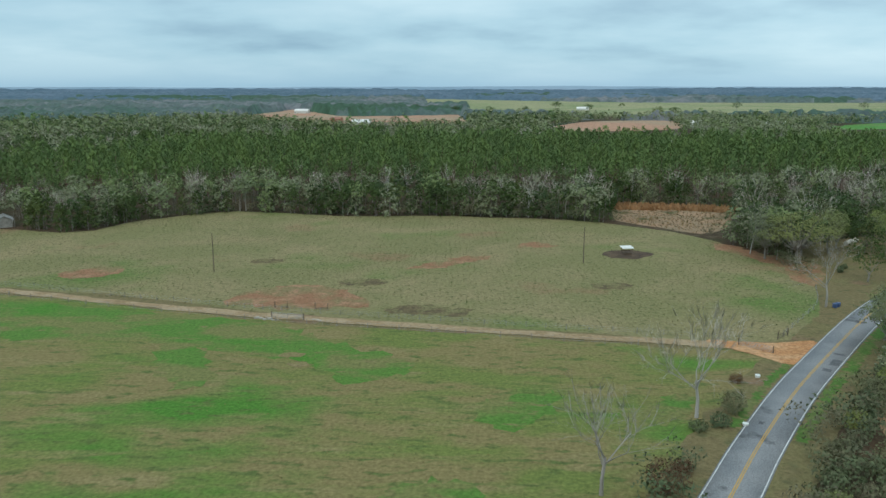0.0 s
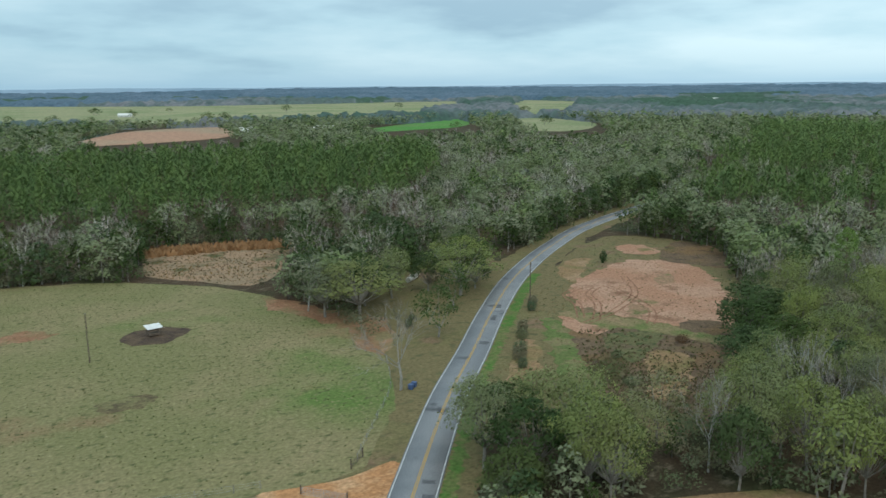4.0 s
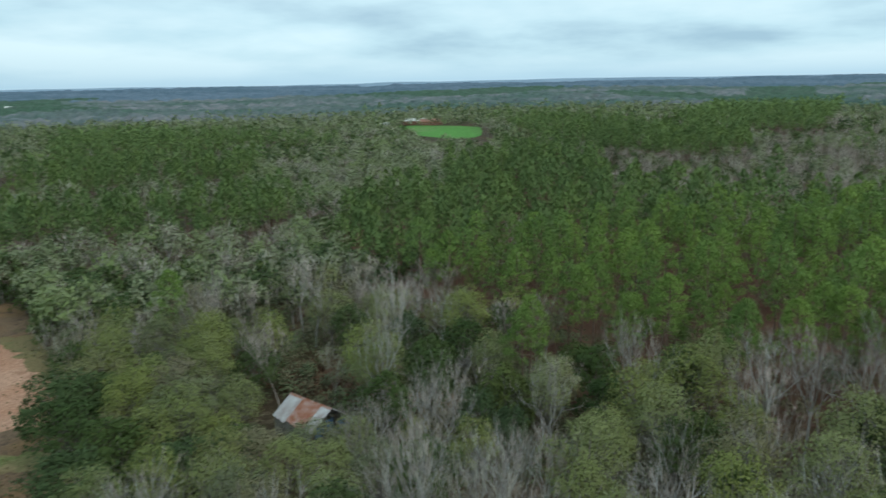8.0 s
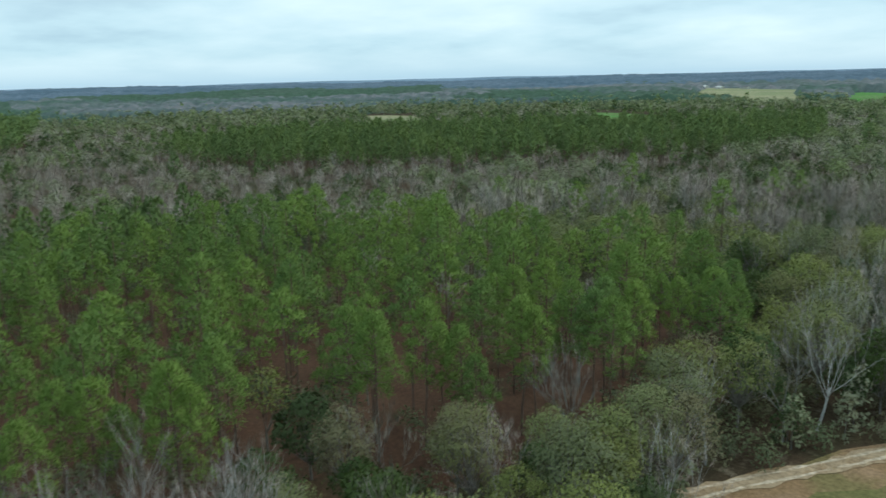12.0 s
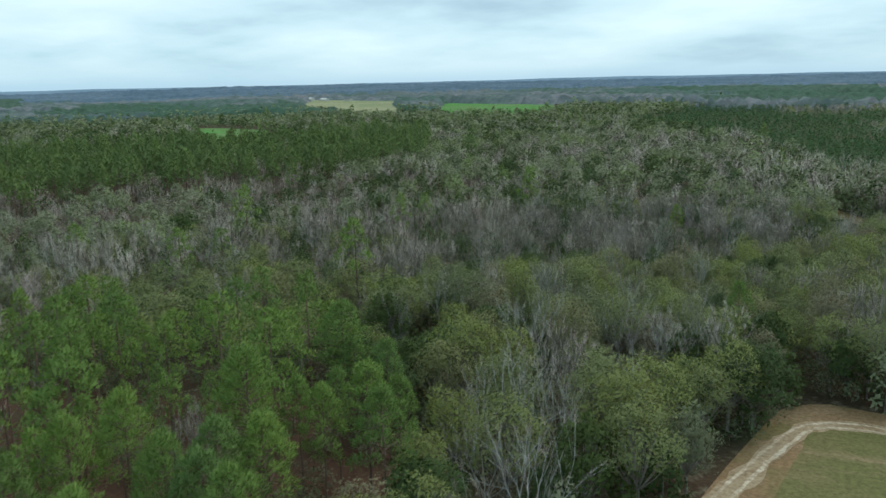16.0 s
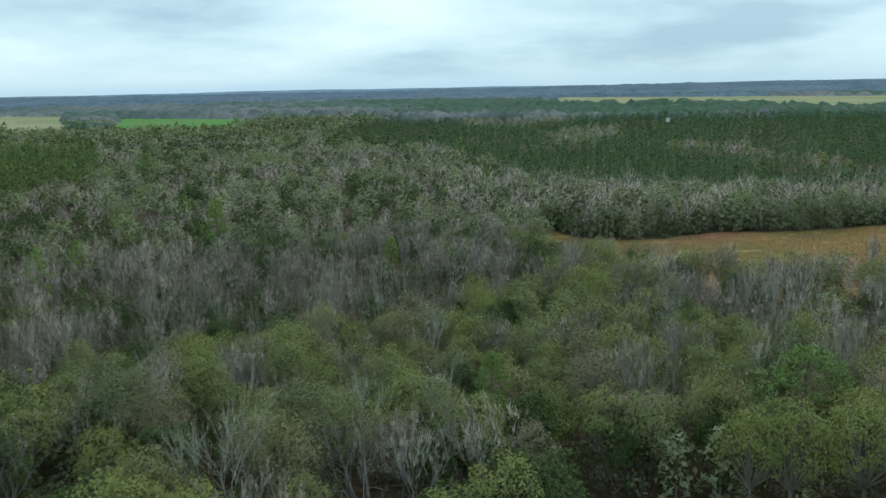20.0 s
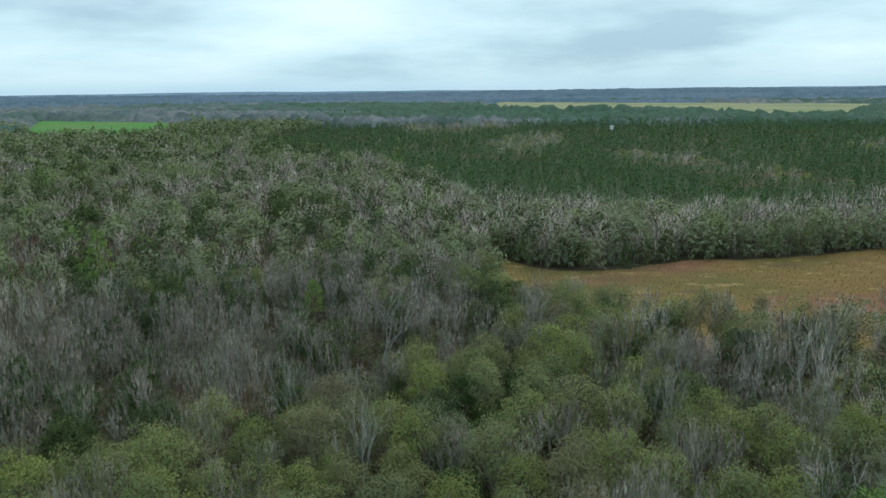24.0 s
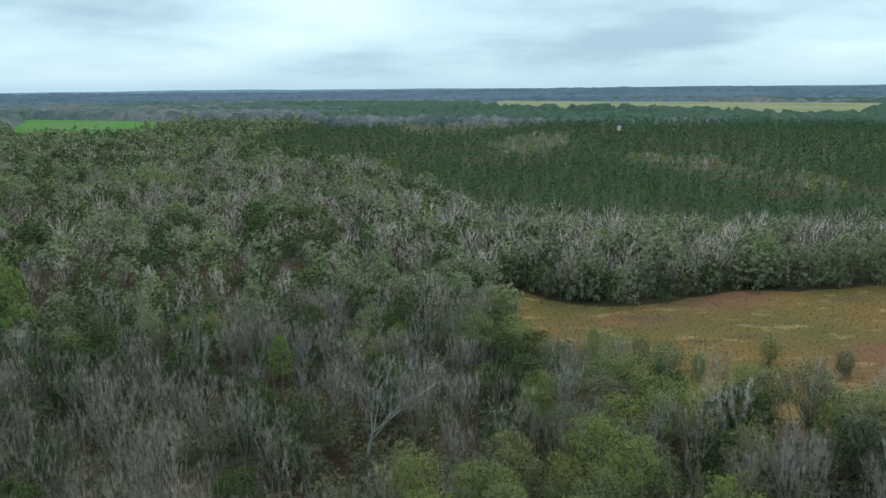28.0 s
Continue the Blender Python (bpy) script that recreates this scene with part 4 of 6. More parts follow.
def middling(kind, seed):
    """The same from a real limb structure, for woods not far off."""
    if kind == 6:
        return light(6, seed, False)
    k = 19.0 if kind in (0, 5) else 14.0
    w, l_ = pine(seed, k, 1) if kind in (0, 5) else hardwood(seed, k, 1.0, NAMES[kind], 1)
    for q in (w, l_):
        q.v = [v / k for v in q.v]
    return l_, w


# leaf materials of the remoter woods, with aerial haze in their base colours
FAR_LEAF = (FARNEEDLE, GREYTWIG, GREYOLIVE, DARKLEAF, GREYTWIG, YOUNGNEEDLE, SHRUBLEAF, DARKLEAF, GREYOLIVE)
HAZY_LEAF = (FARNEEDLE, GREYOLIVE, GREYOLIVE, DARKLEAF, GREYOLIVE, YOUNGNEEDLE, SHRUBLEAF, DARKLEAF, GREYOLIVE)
LEAF_OF = (NEEDLE, GREYTWIG, OLIVE, DARKLEAF, GREYTWIG, YOUNGNEEDLE, SHRUBLEAF, DARKLEAF, GREYOLIVE)
WOOD_OF = (PINEBARK, PALEBARK, BARK, BARK, HAZEBARK, PINEBARK, BARK, BARK, BARK)
MASS_MATS = [FARNEEDLE, GREYOLIVE, NEEDLE, PALEBARK, OLIVE, DARKLEAF, GREYTWIG, SHRUBLEAF, BARK, PINEBARK, YOUNGNEEDLE, HAZEBARK]


def mass(name, x, y, kinds, seed, make, label, heights, category="woods"):
    r = np.random.default_rng(seed)
    chunks, tints, mats, norms = [], [], [], []
    for kind in range(9):
        sel = np.where(kinds == kind)[0]
        if not len(sel):
            continue
        pick = r.integers(0, 6, len(sel))
        for v in range(6):
            s = sel[pick == v]
            if not len(s):
                continue
            a = r.uniform(0, 6.283, len(s))
            h = heights[kind] * r.uniform(0.72, 1.2, len(s))
            low = slight(x[s], y[s]) if kind in (1, 2, 3, 4) else 0.0
            h = h * (1 - 0.14 * low)
            wd = h * (1 - (0.24 if kind in (1, 4) else 0.08) * low) * r.uniform(0.85, 1.2, len(s)) * (0.8 if make is middling and kind == 1 else 1.0)
            tone = r.random(len(s))
            ca, sa = np.cos(a)[:, None, None], np.sin(a)[:, None, None]
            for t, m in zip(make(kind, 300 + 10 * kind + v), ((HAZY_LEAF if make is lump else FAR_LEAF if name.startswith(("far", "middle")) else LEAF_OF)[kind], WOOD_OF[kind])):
                if not t.f:
                    continue
                g, t = t.normals(), t.triangles()
                gx_ = g[None, :, :, 0] * ca - g[None, :, :, 1] * sa
                gy_ = g[None, :, :, 0] * sa + g[None, :, :, 1] * ca
                norms.append(np.stack([gx_, gy_, np.broadcast_to(g[None, :, :, 2], gx_.shape)], -1).reshape(-1, 3))
                X = (t[None, :, :, 0] * ca - t[None, :, :, 1] * sa) * wd[:, None, None] + x[s][:, None, None]
                Y = (t[None, :, :, 0] * sa + t[None, :, :, 1] * ca) * wd[:, None, None] + y[s][:, None, None]
                Z = t[None, :, :, 2] * h[:, None, None] + hgt(x[s], y[s])[:, None, None]
                chunks.append(np.stack([X, Y, Z], -1).reshape(-1, 3))
                tints.append(np.repeat(tone, len(t)) + r.uniform(-0.06, 0.06, len(s) * len(t)))
                mats.append(np.full(len(s) * len(t), MASS_MATS.index(m), np.int32))
    me = tri_mesh(name, np.concatenate(chunks), np.concatenate(norms), MASS_MATS, np.concatenate(mats), np.concatenate(tints).astype(np.float32))
    return tagged(new(name, me), label, category, kind="stuff")


def behind(x, y, pad):
    """The side of the land that the way never looks towards."""
    return (x < -pad - 0.62 * np.maximum(y, 0)) & (x < 134 - pad + 0.68 * (y + 75)) | ((x < -pad) & (y > -230) & (y < 0))


H1 = {0: PINE_H, 1: 16, 2: 13.5, 3: 12, 4: 13.5, 5: 7.5, 6: 3.2}
mass("near_woods", nx[rest], ny[rest], nk[rest], 20, middling, "winter woods of pine, bare and budding trees near by", H1)
mx, my = scatter(-420, -130, 680, 680, 7.2, 15)
sx_, sy_ = scatter(-420, -600, 680, -130, 6.6, 46)
mx, my = np.append(mx, sx_), np.append(my, sy_)
dm = from_path(mx, my)
keep = (dm >= 150) & (dm < 440) & ~behind(mx, my, 60) & ~inside(PINES_YOUNG, mx, my) & ~is_open(mx, my, 1.0) & ~((mx < 60) & (my < 60) & (my > -230))
mx, my = mx[keep], my[keep]
mass("middle_woods", mx, my, kinds_at(mx, my, rt), 21, lambda k, s: light(k, s, False), "mixed winter woods of pine, bare and evergreen trees", H1)
fx, fy = scatter(-1150, -1300, 1300, 1300, 8.0, 16)
dm = from_path(fx, fy)
wild = ~inside(PINES_YOUNG, fx, fy) & ~is_open(fx, fy, 1.0) & ~behind(fx, fy, 60)
keep = (dm >= 436) & (dm < 700 + 40 * wave(fx, fy, 50, 2.0)) & wild
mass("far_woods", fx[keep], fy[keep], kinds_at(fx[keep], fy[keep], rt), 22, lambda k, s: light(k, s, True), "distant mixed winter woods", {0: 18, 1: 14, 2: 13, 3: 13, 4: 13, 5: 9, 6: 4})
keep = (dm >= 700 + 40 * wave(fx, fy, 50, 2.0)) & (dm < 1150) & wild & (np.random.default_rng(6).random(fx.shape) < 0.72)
mass("farther_woods", fx[keep], fy[keep], kinds_at(fx[keep], fy[keep], rt), 28, lump, "far grey-green woods with distance haze painted into the leaf colour", {0: 19, 1: 14, 2: 14, 3: 14, 4: 14, 5: 10, 6: 4})

yx, yy = scatter(-900, -900, 900, 900, 5.5, 17)
yx, yy = -100 + yx * 0.94 - yy * 0.342, -780 + yx * 0.342 + yy * 0.94
yj = np.random.default_rng(18).normal(0, 2.2, (2, len(yx)))
yx, yy = yx + yj[0], yy + yj[1]
yk = (yx > -520) & (yx < 320) & (yy > -1260) & (yy < -300)
yx, yy = yx[yk], yy[yk]
stand = inside(PINES_YOUNG, yx + 12 * wave(yx, yy, 17, 3.0), yy + 9 * wave(yx, yy, 13, 5.0)) & (yx > -420 + 0.1 * yy)
gap = np.zeros(yx.shape, bool)
for g in YOUNG_GAPS:
    gap |= inside(g, yx + 9 * wave(yx, yy, 15, 2.0), yy + 9 * wave(yx, yy, 11, 6.0))
sparse = gap & (np.random.default_rng(9).random(yx.shape) < 0.3)
mass("plantation_thicket", yx[sparse], yy[sparse], np.where(np.random.default_rng(4).random(sparse.sum()) < 0.75, 4, 2), 29, lambda k, s: light(k, s, True), "grey leafless thicket between the young pines", {2: 8, 4: 9.5})
stand &= ~gap
near_y = stand & (yy > -560 + 40 * wave(yx, yy, 40, 4.0))
thin = stand & ~near_y & (np.random.default_rng(8).random(yx.shape) < 0.72)
mass("young_pines", yx[near_y], yy[near_y], np.full(near_y.sum(), 5), 25, lambda k, s: light(k, s, False), "plantation of young green pines in rows", H1)
mass("young_pines_beyond", yx[thin], yy[thin], np.full(thin.sum(), 5), 26, lambda k, s: light(k, s, True), "plantation of young green pines further off", {5: 8.0})
# undergrowth along the edges of the woods and under the near trees
ux, uy = scatter(-330, -330, 330, 420, 4.2, 31)
ud = from_path(ux, uy)
w_in = ~is_open(ux, uy, -1.5) & (ud < 400)
edge_near = np.zeros(ux.shape, bool)
for k in range(8):
    edge_near |= is_open(ux + 7 * math.cos(k * 0.785), uy + 7 * math.sin(k * 0.785))
pine_in = inside(PINES_EAST, ux, uy)
pickr = np.random.default_rng(77).random(ux.shape)
w_in &= (np.hypot(ux - BARN[0] + 1, uy - BARN[1]) > 7) & ((edge_near & (pickr < 0.9)) | ((ud < 190) & (pickr < np.where(pine_in, 0.20, 0.72) * ~((ux > 132) & (ux < 164) & (np.abs(uy - (74 + (ux - 60) * 0.445)) < 5)))))
for q in ROAD_LINE:
    w_in &= ~((np.hypot(ux - q[0], uy - q[1]) < 19) & (uy > 132) & (uy < 262))
w_in &= ~((ux < 40) & (uy < 40) & (uy > -200)) & (np.hypot(ux + 152, uy - 277) > 9)
close = w_in & (ud < 165)
mass("undergrowth", ux[close], uy[close], np.where(edge_near[close] & (pickr[close] < 0.42) & ((uy[close] < 60) | (ux[close] > 66) & (uy[close] < 128)), np.where(pickr[close] < 0.22, 7, 8), 6), 23, lambda k, s: light(k, s, False), "dark thicket and brush along the wood's edge", {6: 5.0, 7: 8.0, 8: 9.0}, "brush")
afar = w_in & (ud >= 165) & (uy < 120)
mass("edge_brush", ux[afar], uy[afar], np.where(pickr[afar] < 0.45, 8, np.where(pickr[afar] < 0.6, 7, 6)), 27, lambda k, s: light(k, s, False), "grey-green brush at the foot of the wood", {6: 4.0, 7: 8.0, 8: 9.0}, "brush")
afar = w_in & (ud >= 165) & (uy >= 120)
mass("edge_thicket", ux[afar], uy[afar], np.where(pickr[afar] < 0.62, 7, np.where(pickr[afar] < 0.78, 8, 6)), 24, lambda k, s: light(k, s, False), "tall dark thicket at the foot of the wood", {6: 6.0, 7: 11.5, 8: 11.5}, "brush")
bx_, by_ = scatter(-115, -350, 155, -250, 3.6, 33)
bk = inside(STANDS[6][0], bx_, by_) & ~is_open(bx_, by_, 0.0)
bx_, by_ = bx_[bk], by_[bk]
mass("field_edge_thicket", bx_, by_, np.random.default_rng(34).choice([4, 8, 8, 6], len(bx_)), 34, lambda k, s: light(k, s, True), "grey twiggy thicket between sedge field and plantation", {4: 11.0, 6: 4.5, 8: 9.5}, "brush")
for ps in PROTO.values():
    for p in ps:
        for c in list(p.children):
            bpy.data.objects.remove(c)
        bpy.data.objects.remove(p)

# canopy of the woods beyond, one rough sheet to the horizon
def canopy(name, bare_, pine_, mid_):
    m, n, l, b = nodes_of(name, 0.95, 0.05)
    c = mixed(n, l, noise_fac(n, l, 0.0028, 5, 0.44, 0.56, (1, 1, 0), 0), bare_, pine_)
    c = mixed(n, l, noise_fac(n, l, 0.022, 6, 0.42, 0.62, (1, 1, 0), 0), c, mid_)
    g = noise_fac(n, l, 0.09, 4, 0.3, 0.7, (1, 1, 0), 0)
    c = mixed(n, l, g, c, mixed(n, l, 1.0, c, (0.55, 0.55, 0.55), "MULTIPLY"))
    l.new(c, b.inputs["Base Color"])
    return m


# distance haze tinted into the canopy colours, bluer for the outer rings
J_HAZED = canopy("haze_tinted_canopy", (0.235, 0.242, 0.250), (0.090, 0.153, 0.118), (0.123, 0.165, 0.160))
J_BLUEHAZED = canopy("blue_haze_tinted_canopy", (0.168, 0.226, 0.288), (0.095, 0.157, 0.204), (0.129, 0.191, 0.246))
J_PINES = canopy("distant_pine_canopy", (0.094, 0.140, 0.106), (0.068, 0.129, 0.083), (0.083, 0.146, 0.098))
GREEN_FAR = [[(310, -1090), (150, -1750), (-400, -1600), (-1000, -1050), (-700, -850), (-300, -1050)], [(949, 30), (2245, -215), (2085, -306), (933, -95)], [(2455, -427), (3030, -1362), (2470, -1808), (1489, -1037), (1747, -484)], [(900, -700), (1300, -900), (1250, -1150), (820, -900)]]
rr = np.geomspace(1090, 4860, 96)
aa = np.linspace(0, 2 * math.pi, 1100, endpoint=False)
R2, A2 = np.meshgrid(rr, aa, indexing="ij")
R2 = R2 * (1 + rng.uniform(-0.005, 0.005, R2.shape))
CX, CY = 60 + R2 * np.cos(A2), 40 + R2 * np.sin(A2)
CZ = hgt(CX, CY) + rng.uniform(4, 15, CX.shape) + 4 * wave(CX, CY, 130, 3.0) + 7 * wave(CX, CY, 600, 4.0) * np.clip((R2 - 1400) / 2000, 0, 1)
field = wave(CX, CY, 330, 5.0) + 0.6 * wave(CX, CY, 150, 7.0) > 1.05
CZ = np.where(is_open(CX, CY) | field, hgt(CX, CY) - 3, CZ)
CZ[0] = hgt(CX[0], CY[0]) - 3
idx = np.arange(CX.size).reshape(CX.shape)
q = np.stack([idx[:-1], idx[1:], np.roll(idx, -1, 1)[1:], np.roll(idx, -1, 1)[:-1]], -1).reshape(-1, 4)
me = bpy.data.meshes.new("horizon_woods")
me.vertices.add(CX.size)
me.vertices.foreach_set("co", np.stack([CX, CY, CZ], -1).astype(np.float32).ravel())
me.loops.add(q.size)
me.loops.foreach_set("vertex_index", q.astype(np.int32).ravel())
me.polygons.add(len(q))
me.polygons.foreach_set("loop_start", np.arange(0, q.size, 4, dtype=np.int32))
me.materials.append(J_HAZED)
me.materials.append(J_BLUEHAZED)
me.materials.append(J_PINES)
green = (wave(CX, CY, 210, 9.0) + 0.5 * wave(CX, CY, 90, 4.0) > 0.5) & (R2 < 2600)
for p in GREEN_FAR:
    green |= inside(p, CX, CY)
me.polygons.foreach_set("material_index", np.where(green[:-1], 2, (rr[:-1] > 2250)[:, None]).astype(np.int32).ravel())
me.update()
tagged(new("horizon_woods", me), "woodland canopy stretching to the horizon, distance haze painted into its colour", "woods", kind="stuff")

# ---- distant ridge along the horizon: a backdrop ring, aerial haze painted as glowing blue ----
GLOW_RIDGE, rn, rl, rb = nodes_of("glowing_haze_blue", 1.0, 0.0)
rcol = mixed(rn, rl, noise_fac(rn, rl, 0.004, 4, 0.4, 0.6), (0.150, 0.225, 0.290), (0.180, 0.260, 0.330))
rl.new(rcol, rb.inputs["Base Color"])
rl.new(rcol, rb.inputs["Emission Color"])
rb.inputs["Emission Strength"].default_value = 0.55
rv, rf = [], []
for j in range(720):
    a = 2 * math.pi * j / 720
    x, y = 60 + 4840 * math.cos(a), 40 + 4840 * math.sin(a)
    u = float(np.clip((0.35 * x - y + 100) / 200, 0, 1))
    top = 36.5 + 5 * u + 2.2 * math.sin(a * 9 + 1) + 1.4 * math.sin(a * 23) + 0.8 * math.sin(a * 61 + 2)
    rv += [(x, y, -10), (x, y, top), (60 + (x - 60) * 1.006, 40 + (y - 40) * 1.006, top - 6)]
    k = (j + 1) % 720
    rf += [(3 * j, 3 * k, 3 * k + 1, 3 * j + 1), (3 * j + 1, 3 * k + 1, 3 * k + 2, 3 * j + 2)]
tagged(new("backdrop", mesh_of("backdrop", rv, rf, [GLOW_RIDGE], True)), "glowing backdrop ring painted as a hazy blue wooded ridge", "distance", kind="structure")


# ---- things: helpers ----
def part(name, soup, material, parent, label=""):
    """One mesh object under a thing or a part."""
    data = soup if isinstance(soup, bpy.types.Mesh) else soup.mesh(name, [material])
    ob = new(name, data)
    ob.parent = parent
    return tagged(ob, label)


def thing(name, x, y, turn, label, category, lift=0.0):
    e = new(name)
    e.matrix_basis = pose(float(x), float(y), float(hgt(x, y)) + lift, 0, 0, turn)
    return tagged(e, label, category)


class Form(Soup):
    """Boxes, round bars and plates for built things."""

    def box(self, x0, y0, z0, x1, y1, z1, b=0.0):
        k = len(self.v)
        m = min(b, (x1 - x0) / 3, (y1 - y0) / 3, (z1 - z0) / 3)
        if m <= 0:
            self.v += [np.array(p, float) for p in ((x0, y0, z0), (x1, y0, z0), (x1, y1, z0), (x0, y1, z0), (x0, y0, z1), (x1, y0, z1), (x1, y1, z1), (x0, y1, z1))]
            self.f += [(k, k + 3, k + 2, k + 1), (k + 4, k + 5, k + 6, k + 7), (k, k + 1, k + 5, k + 4), (k + 1, k + 2, k + 6, k + 5), (k + 2, k + 3, k + 7, k + 6), (k + 3, k, k + 4, k + 7)]
            return self
        rings = [(z0, m), (z0 + m, 0), (z1 - m, 0), (z1, m)]
        for z, i in rings:
            self.v += [np.array(p, float) for p in ((x0 + i, y0 + i, z), (x1 - i, y0 + i, z), (x1 - i, y1 - i, z), (x0 + i, y1 - i, z))]
        for r in range(3):
            for j in range(4):
                a, c = k + 4 * r + j, k + 4 * r + (j + 1) % 4
                self.f.append((a, c, c + 4, a + 4))
        self.f += [(k + 3, k + 2, k + 1, k), (k + 12, k + 13, k + 14, k + 15)]
        return self

    def bar(self, p, q, r0, r1=None, sides=8):
        p, q = np.array(p, float), np.array(q, float)
        k = len(self.v)
        self.tube(p, q, r0, r0 if r1 is None else r1, sides)
        self.f.append(tuple(range(k + sides - 1, k - 1, -1)))
        self.f.append(tuple(range(k + sides, k + 2 * sides)))
        return self

    def prism(self, outline, y0, y1):
        """A side outline in x and z, drawn out along y."""
        k, n = len(self.v), len(outline)
        for y in (y0, y1):
            self.v += [np.array((x, y, z), float) for x, z in outline]
        self.f.append(tuple(range(k, k + n)))
        self.f.append(tuple(range(k + 2 * n - 1, k + n - 1, -1)))
        for i in range(n):
            j = (i + 1) % n
            self.f.append((k + i, k + n + i, k + n + j, k + j))
        return self


OLDWOOD = plain("weathered_boards", (0.23, 0.21, 0.185), (0.34, 0.32, 0.29), 1.2, 0.9)
DARKWOOD = plain("dark_timber", (0.10, 0.075, 0.055), (0.17, 0.13, 0.10), 1.5, 0.9)
TIN = plain("grey_tin", (0.52, 0.52, 0.51), (0.36, 0.31, 0.29), 0.8, 0.55, 0.4, 0.005)
RUST = plain("rusted_tin", (0.30, 0.12, 0.07), (0.42, 0.30, 0.26), 0.9, 0.8, 0.15, 0.005, 0.4, 0.7)
WHITETIN = plain("white_painted_tin", (0.78, 0.77, 0.74), (0.66, 0.64, 0.60), 0.9, 0.5, 0.0, 0.004)
BLUETARP = plain("blue_tarp", (0.02, 0.07, 0.19), (0.04, 0.11, 0.27), 0.8, 0.45)
GALV = plain("galvanised_steel", (0.38, 0.39, 0.40), (0.30, 0.31, 0.31), 3.0, 0.45, 0.8, 0.002)
WRAP = plain("white_bale_wrap", (0.62, 0.60, 0.54), (0.45, 0.42, 0.36), 1.5, 0.6)
STRAW = plain("old_hay", (0.24, 0.18, 0.10), (0.34, 0.26, 0.15), 3.0, 0.95, 0.0, 0.03)
BLUEPLASTIC = plain("blue_plastic", (0.05, 0.09, 0.20), (0.08, 0.13, 0.26), 2.0, 0.5)
WHITEPLASTIC = plain("white_plastic", (0.80, 0.80, 0.78), (0.70, 0.70, 0.68), 2.0, 0.5)
RUBBER = plain("black_rubber", (0.02, 0.02, 0.02), (0.035, 0.035, 0.035), 4.0, 0.85)
BRICKWALL = plain("dull_red_brick", (0.30, 0.14, 0.09), (0.38, 0.20, 0.14), 2.0, 0.9)
SIDING = plain("pale_siding", (0.62, 0.61, 0.57), (0.52, 0.51, 0.48), 0.6, 0.7)
SHINGLE = plain("grey_shingles", (0.20, 0.20, 0.205), (0.14, 0.14, 0.145), 1.0, 0.9)
MUD = earth("trampled_mud", (0.085, 0.06, 0.045), [((0.13, 0.09, 0.06), 0.3, 0.45, 0.6, None, 0)], bump=0.08)
REDDIRT = earth("trampled_red_dirt", (0.27, 0.14, 0.08), [((0.22, 0.17, 0.085), 0.12, 0.44, 0.58, None, 0), ((0.33, 0.19, 0.115), 0.3, 0.5, 0.65, None, 0)], bump=0.05)
WORN = earth("worn_turf", (0.15, 0.115, 0.062), [((0.19, 0.17, 0.08), 0.2, 0.44, 0.58, None, 0), ((0.11, 0.085, 0.05), 0.5, 0.5, 0.64, None, 0)])
SAND = earth("pale_sand", (0.50, 0.39, 0.27), [((0.60, 0.50, 0.37), 0.4, 0.45, 0.6, None, 0), ((0.32, 0.23, 0.13), 0.3, 0.55, 0.68, None, 0)], bump=0.04)
GLASS, gn_, gl_, gb_ = nodes_of("window_glass", 0.08, 0.5)
gb_.inputs["Base Color"].default_value = (0.03, 0.035, 0.04, 1)
WATER, wn_, wl_, wb_ = nodes_of("still_water", 0.06, 0.5)
wb_.inputs["Base Color"].default_value = (0.05, 0.06, 0.06, 1)

# bare and trampled ground
patch("pasture_bare_patch", [(-49, 178), (-45, 186), (-36, 192), (-27, 190), (-20, 181), (-18, 173), (-30, 171), (-42, 173)], REDDIRT, 0.09, "trampled red dirt in the pasture", "bare ground", 4.0, 0.9)
patch("pasture_bare_patch", [(-13, 169), (-8, 174), (-1, 173), (6, 169), (3, 165), (-6, 166)], WORN, 0.09, "trampled red dirt by the lane", "bare ground", 3.0, 0.8)
patch("pasture_bare_patch", [(-99, 201), (-96, 210), (-88, 212), (-85, 206), (-90, 200)], REDDIRT, 0.09, "trampled red dirt in the pasture", "bare ground", 3.0, 0.8)
patch("pasture_bare_patch", [(-9, 211), (-3, 218), (6, 226), (12, 227), (12, 222), (4, 216), (-2, 210)], REDDIRT, 0.09, "trampled red dirt in the pasture", "bare ground", 3.0, 0.8)
patch("pasture_bare_patch", [(22, 239), (24, 246), (31, 246), (33, 239)], REDDIRT, 0.09, "trampled red dirt in the pasture", "bare ground", 3.0, 0.8)
patch("pasture_bare_patch", [(80, 240), (85, 245), (95, 224), (101, 212), (92, 192), (86, 196), (89, 212), (84, 228)], REDDIRT, 0.09, "bare red dirt under the pasture trees", "bare ground", 4.0, 0.9)
patch("shelter_mud", [(48, 224), (46, 229), (50, 234), (57, 234), (60, 229), (57, 224), (52, 222)], MUD, 0.10, "dark trampled mud round the feed shelter", "mud", 3.0, 0.4)
for mx_, my_, mr_ in ((-49, 220, 3.2), (41, 191, 3.6), (-20, 195, 4.0)):
    patch("worn_patch", [(mx_ + mr_ * math.cos(t) * 1.5, my_ + mr_ * 0.9 * math.sin(t)) for t in np.arange(0, 6.2, 0.8)], WORN, 0.095, "worn dull brown patch in the pasture", "bare ground", 2.0, 0.5)
for a in ((-27.5, 140, 1.7), (-25.5, 135, 1.4)):
    patch("dry_patch", [(a[0] + a[2] * math.cos(t) * 1.4, a[1] + a[2] * math.sin(t)) for t in np.arange(0, 6.2, 0.9)], LOWER, 0.10, "dry straw-coloured patch in the meadow", "field", 2.0, 0.3)

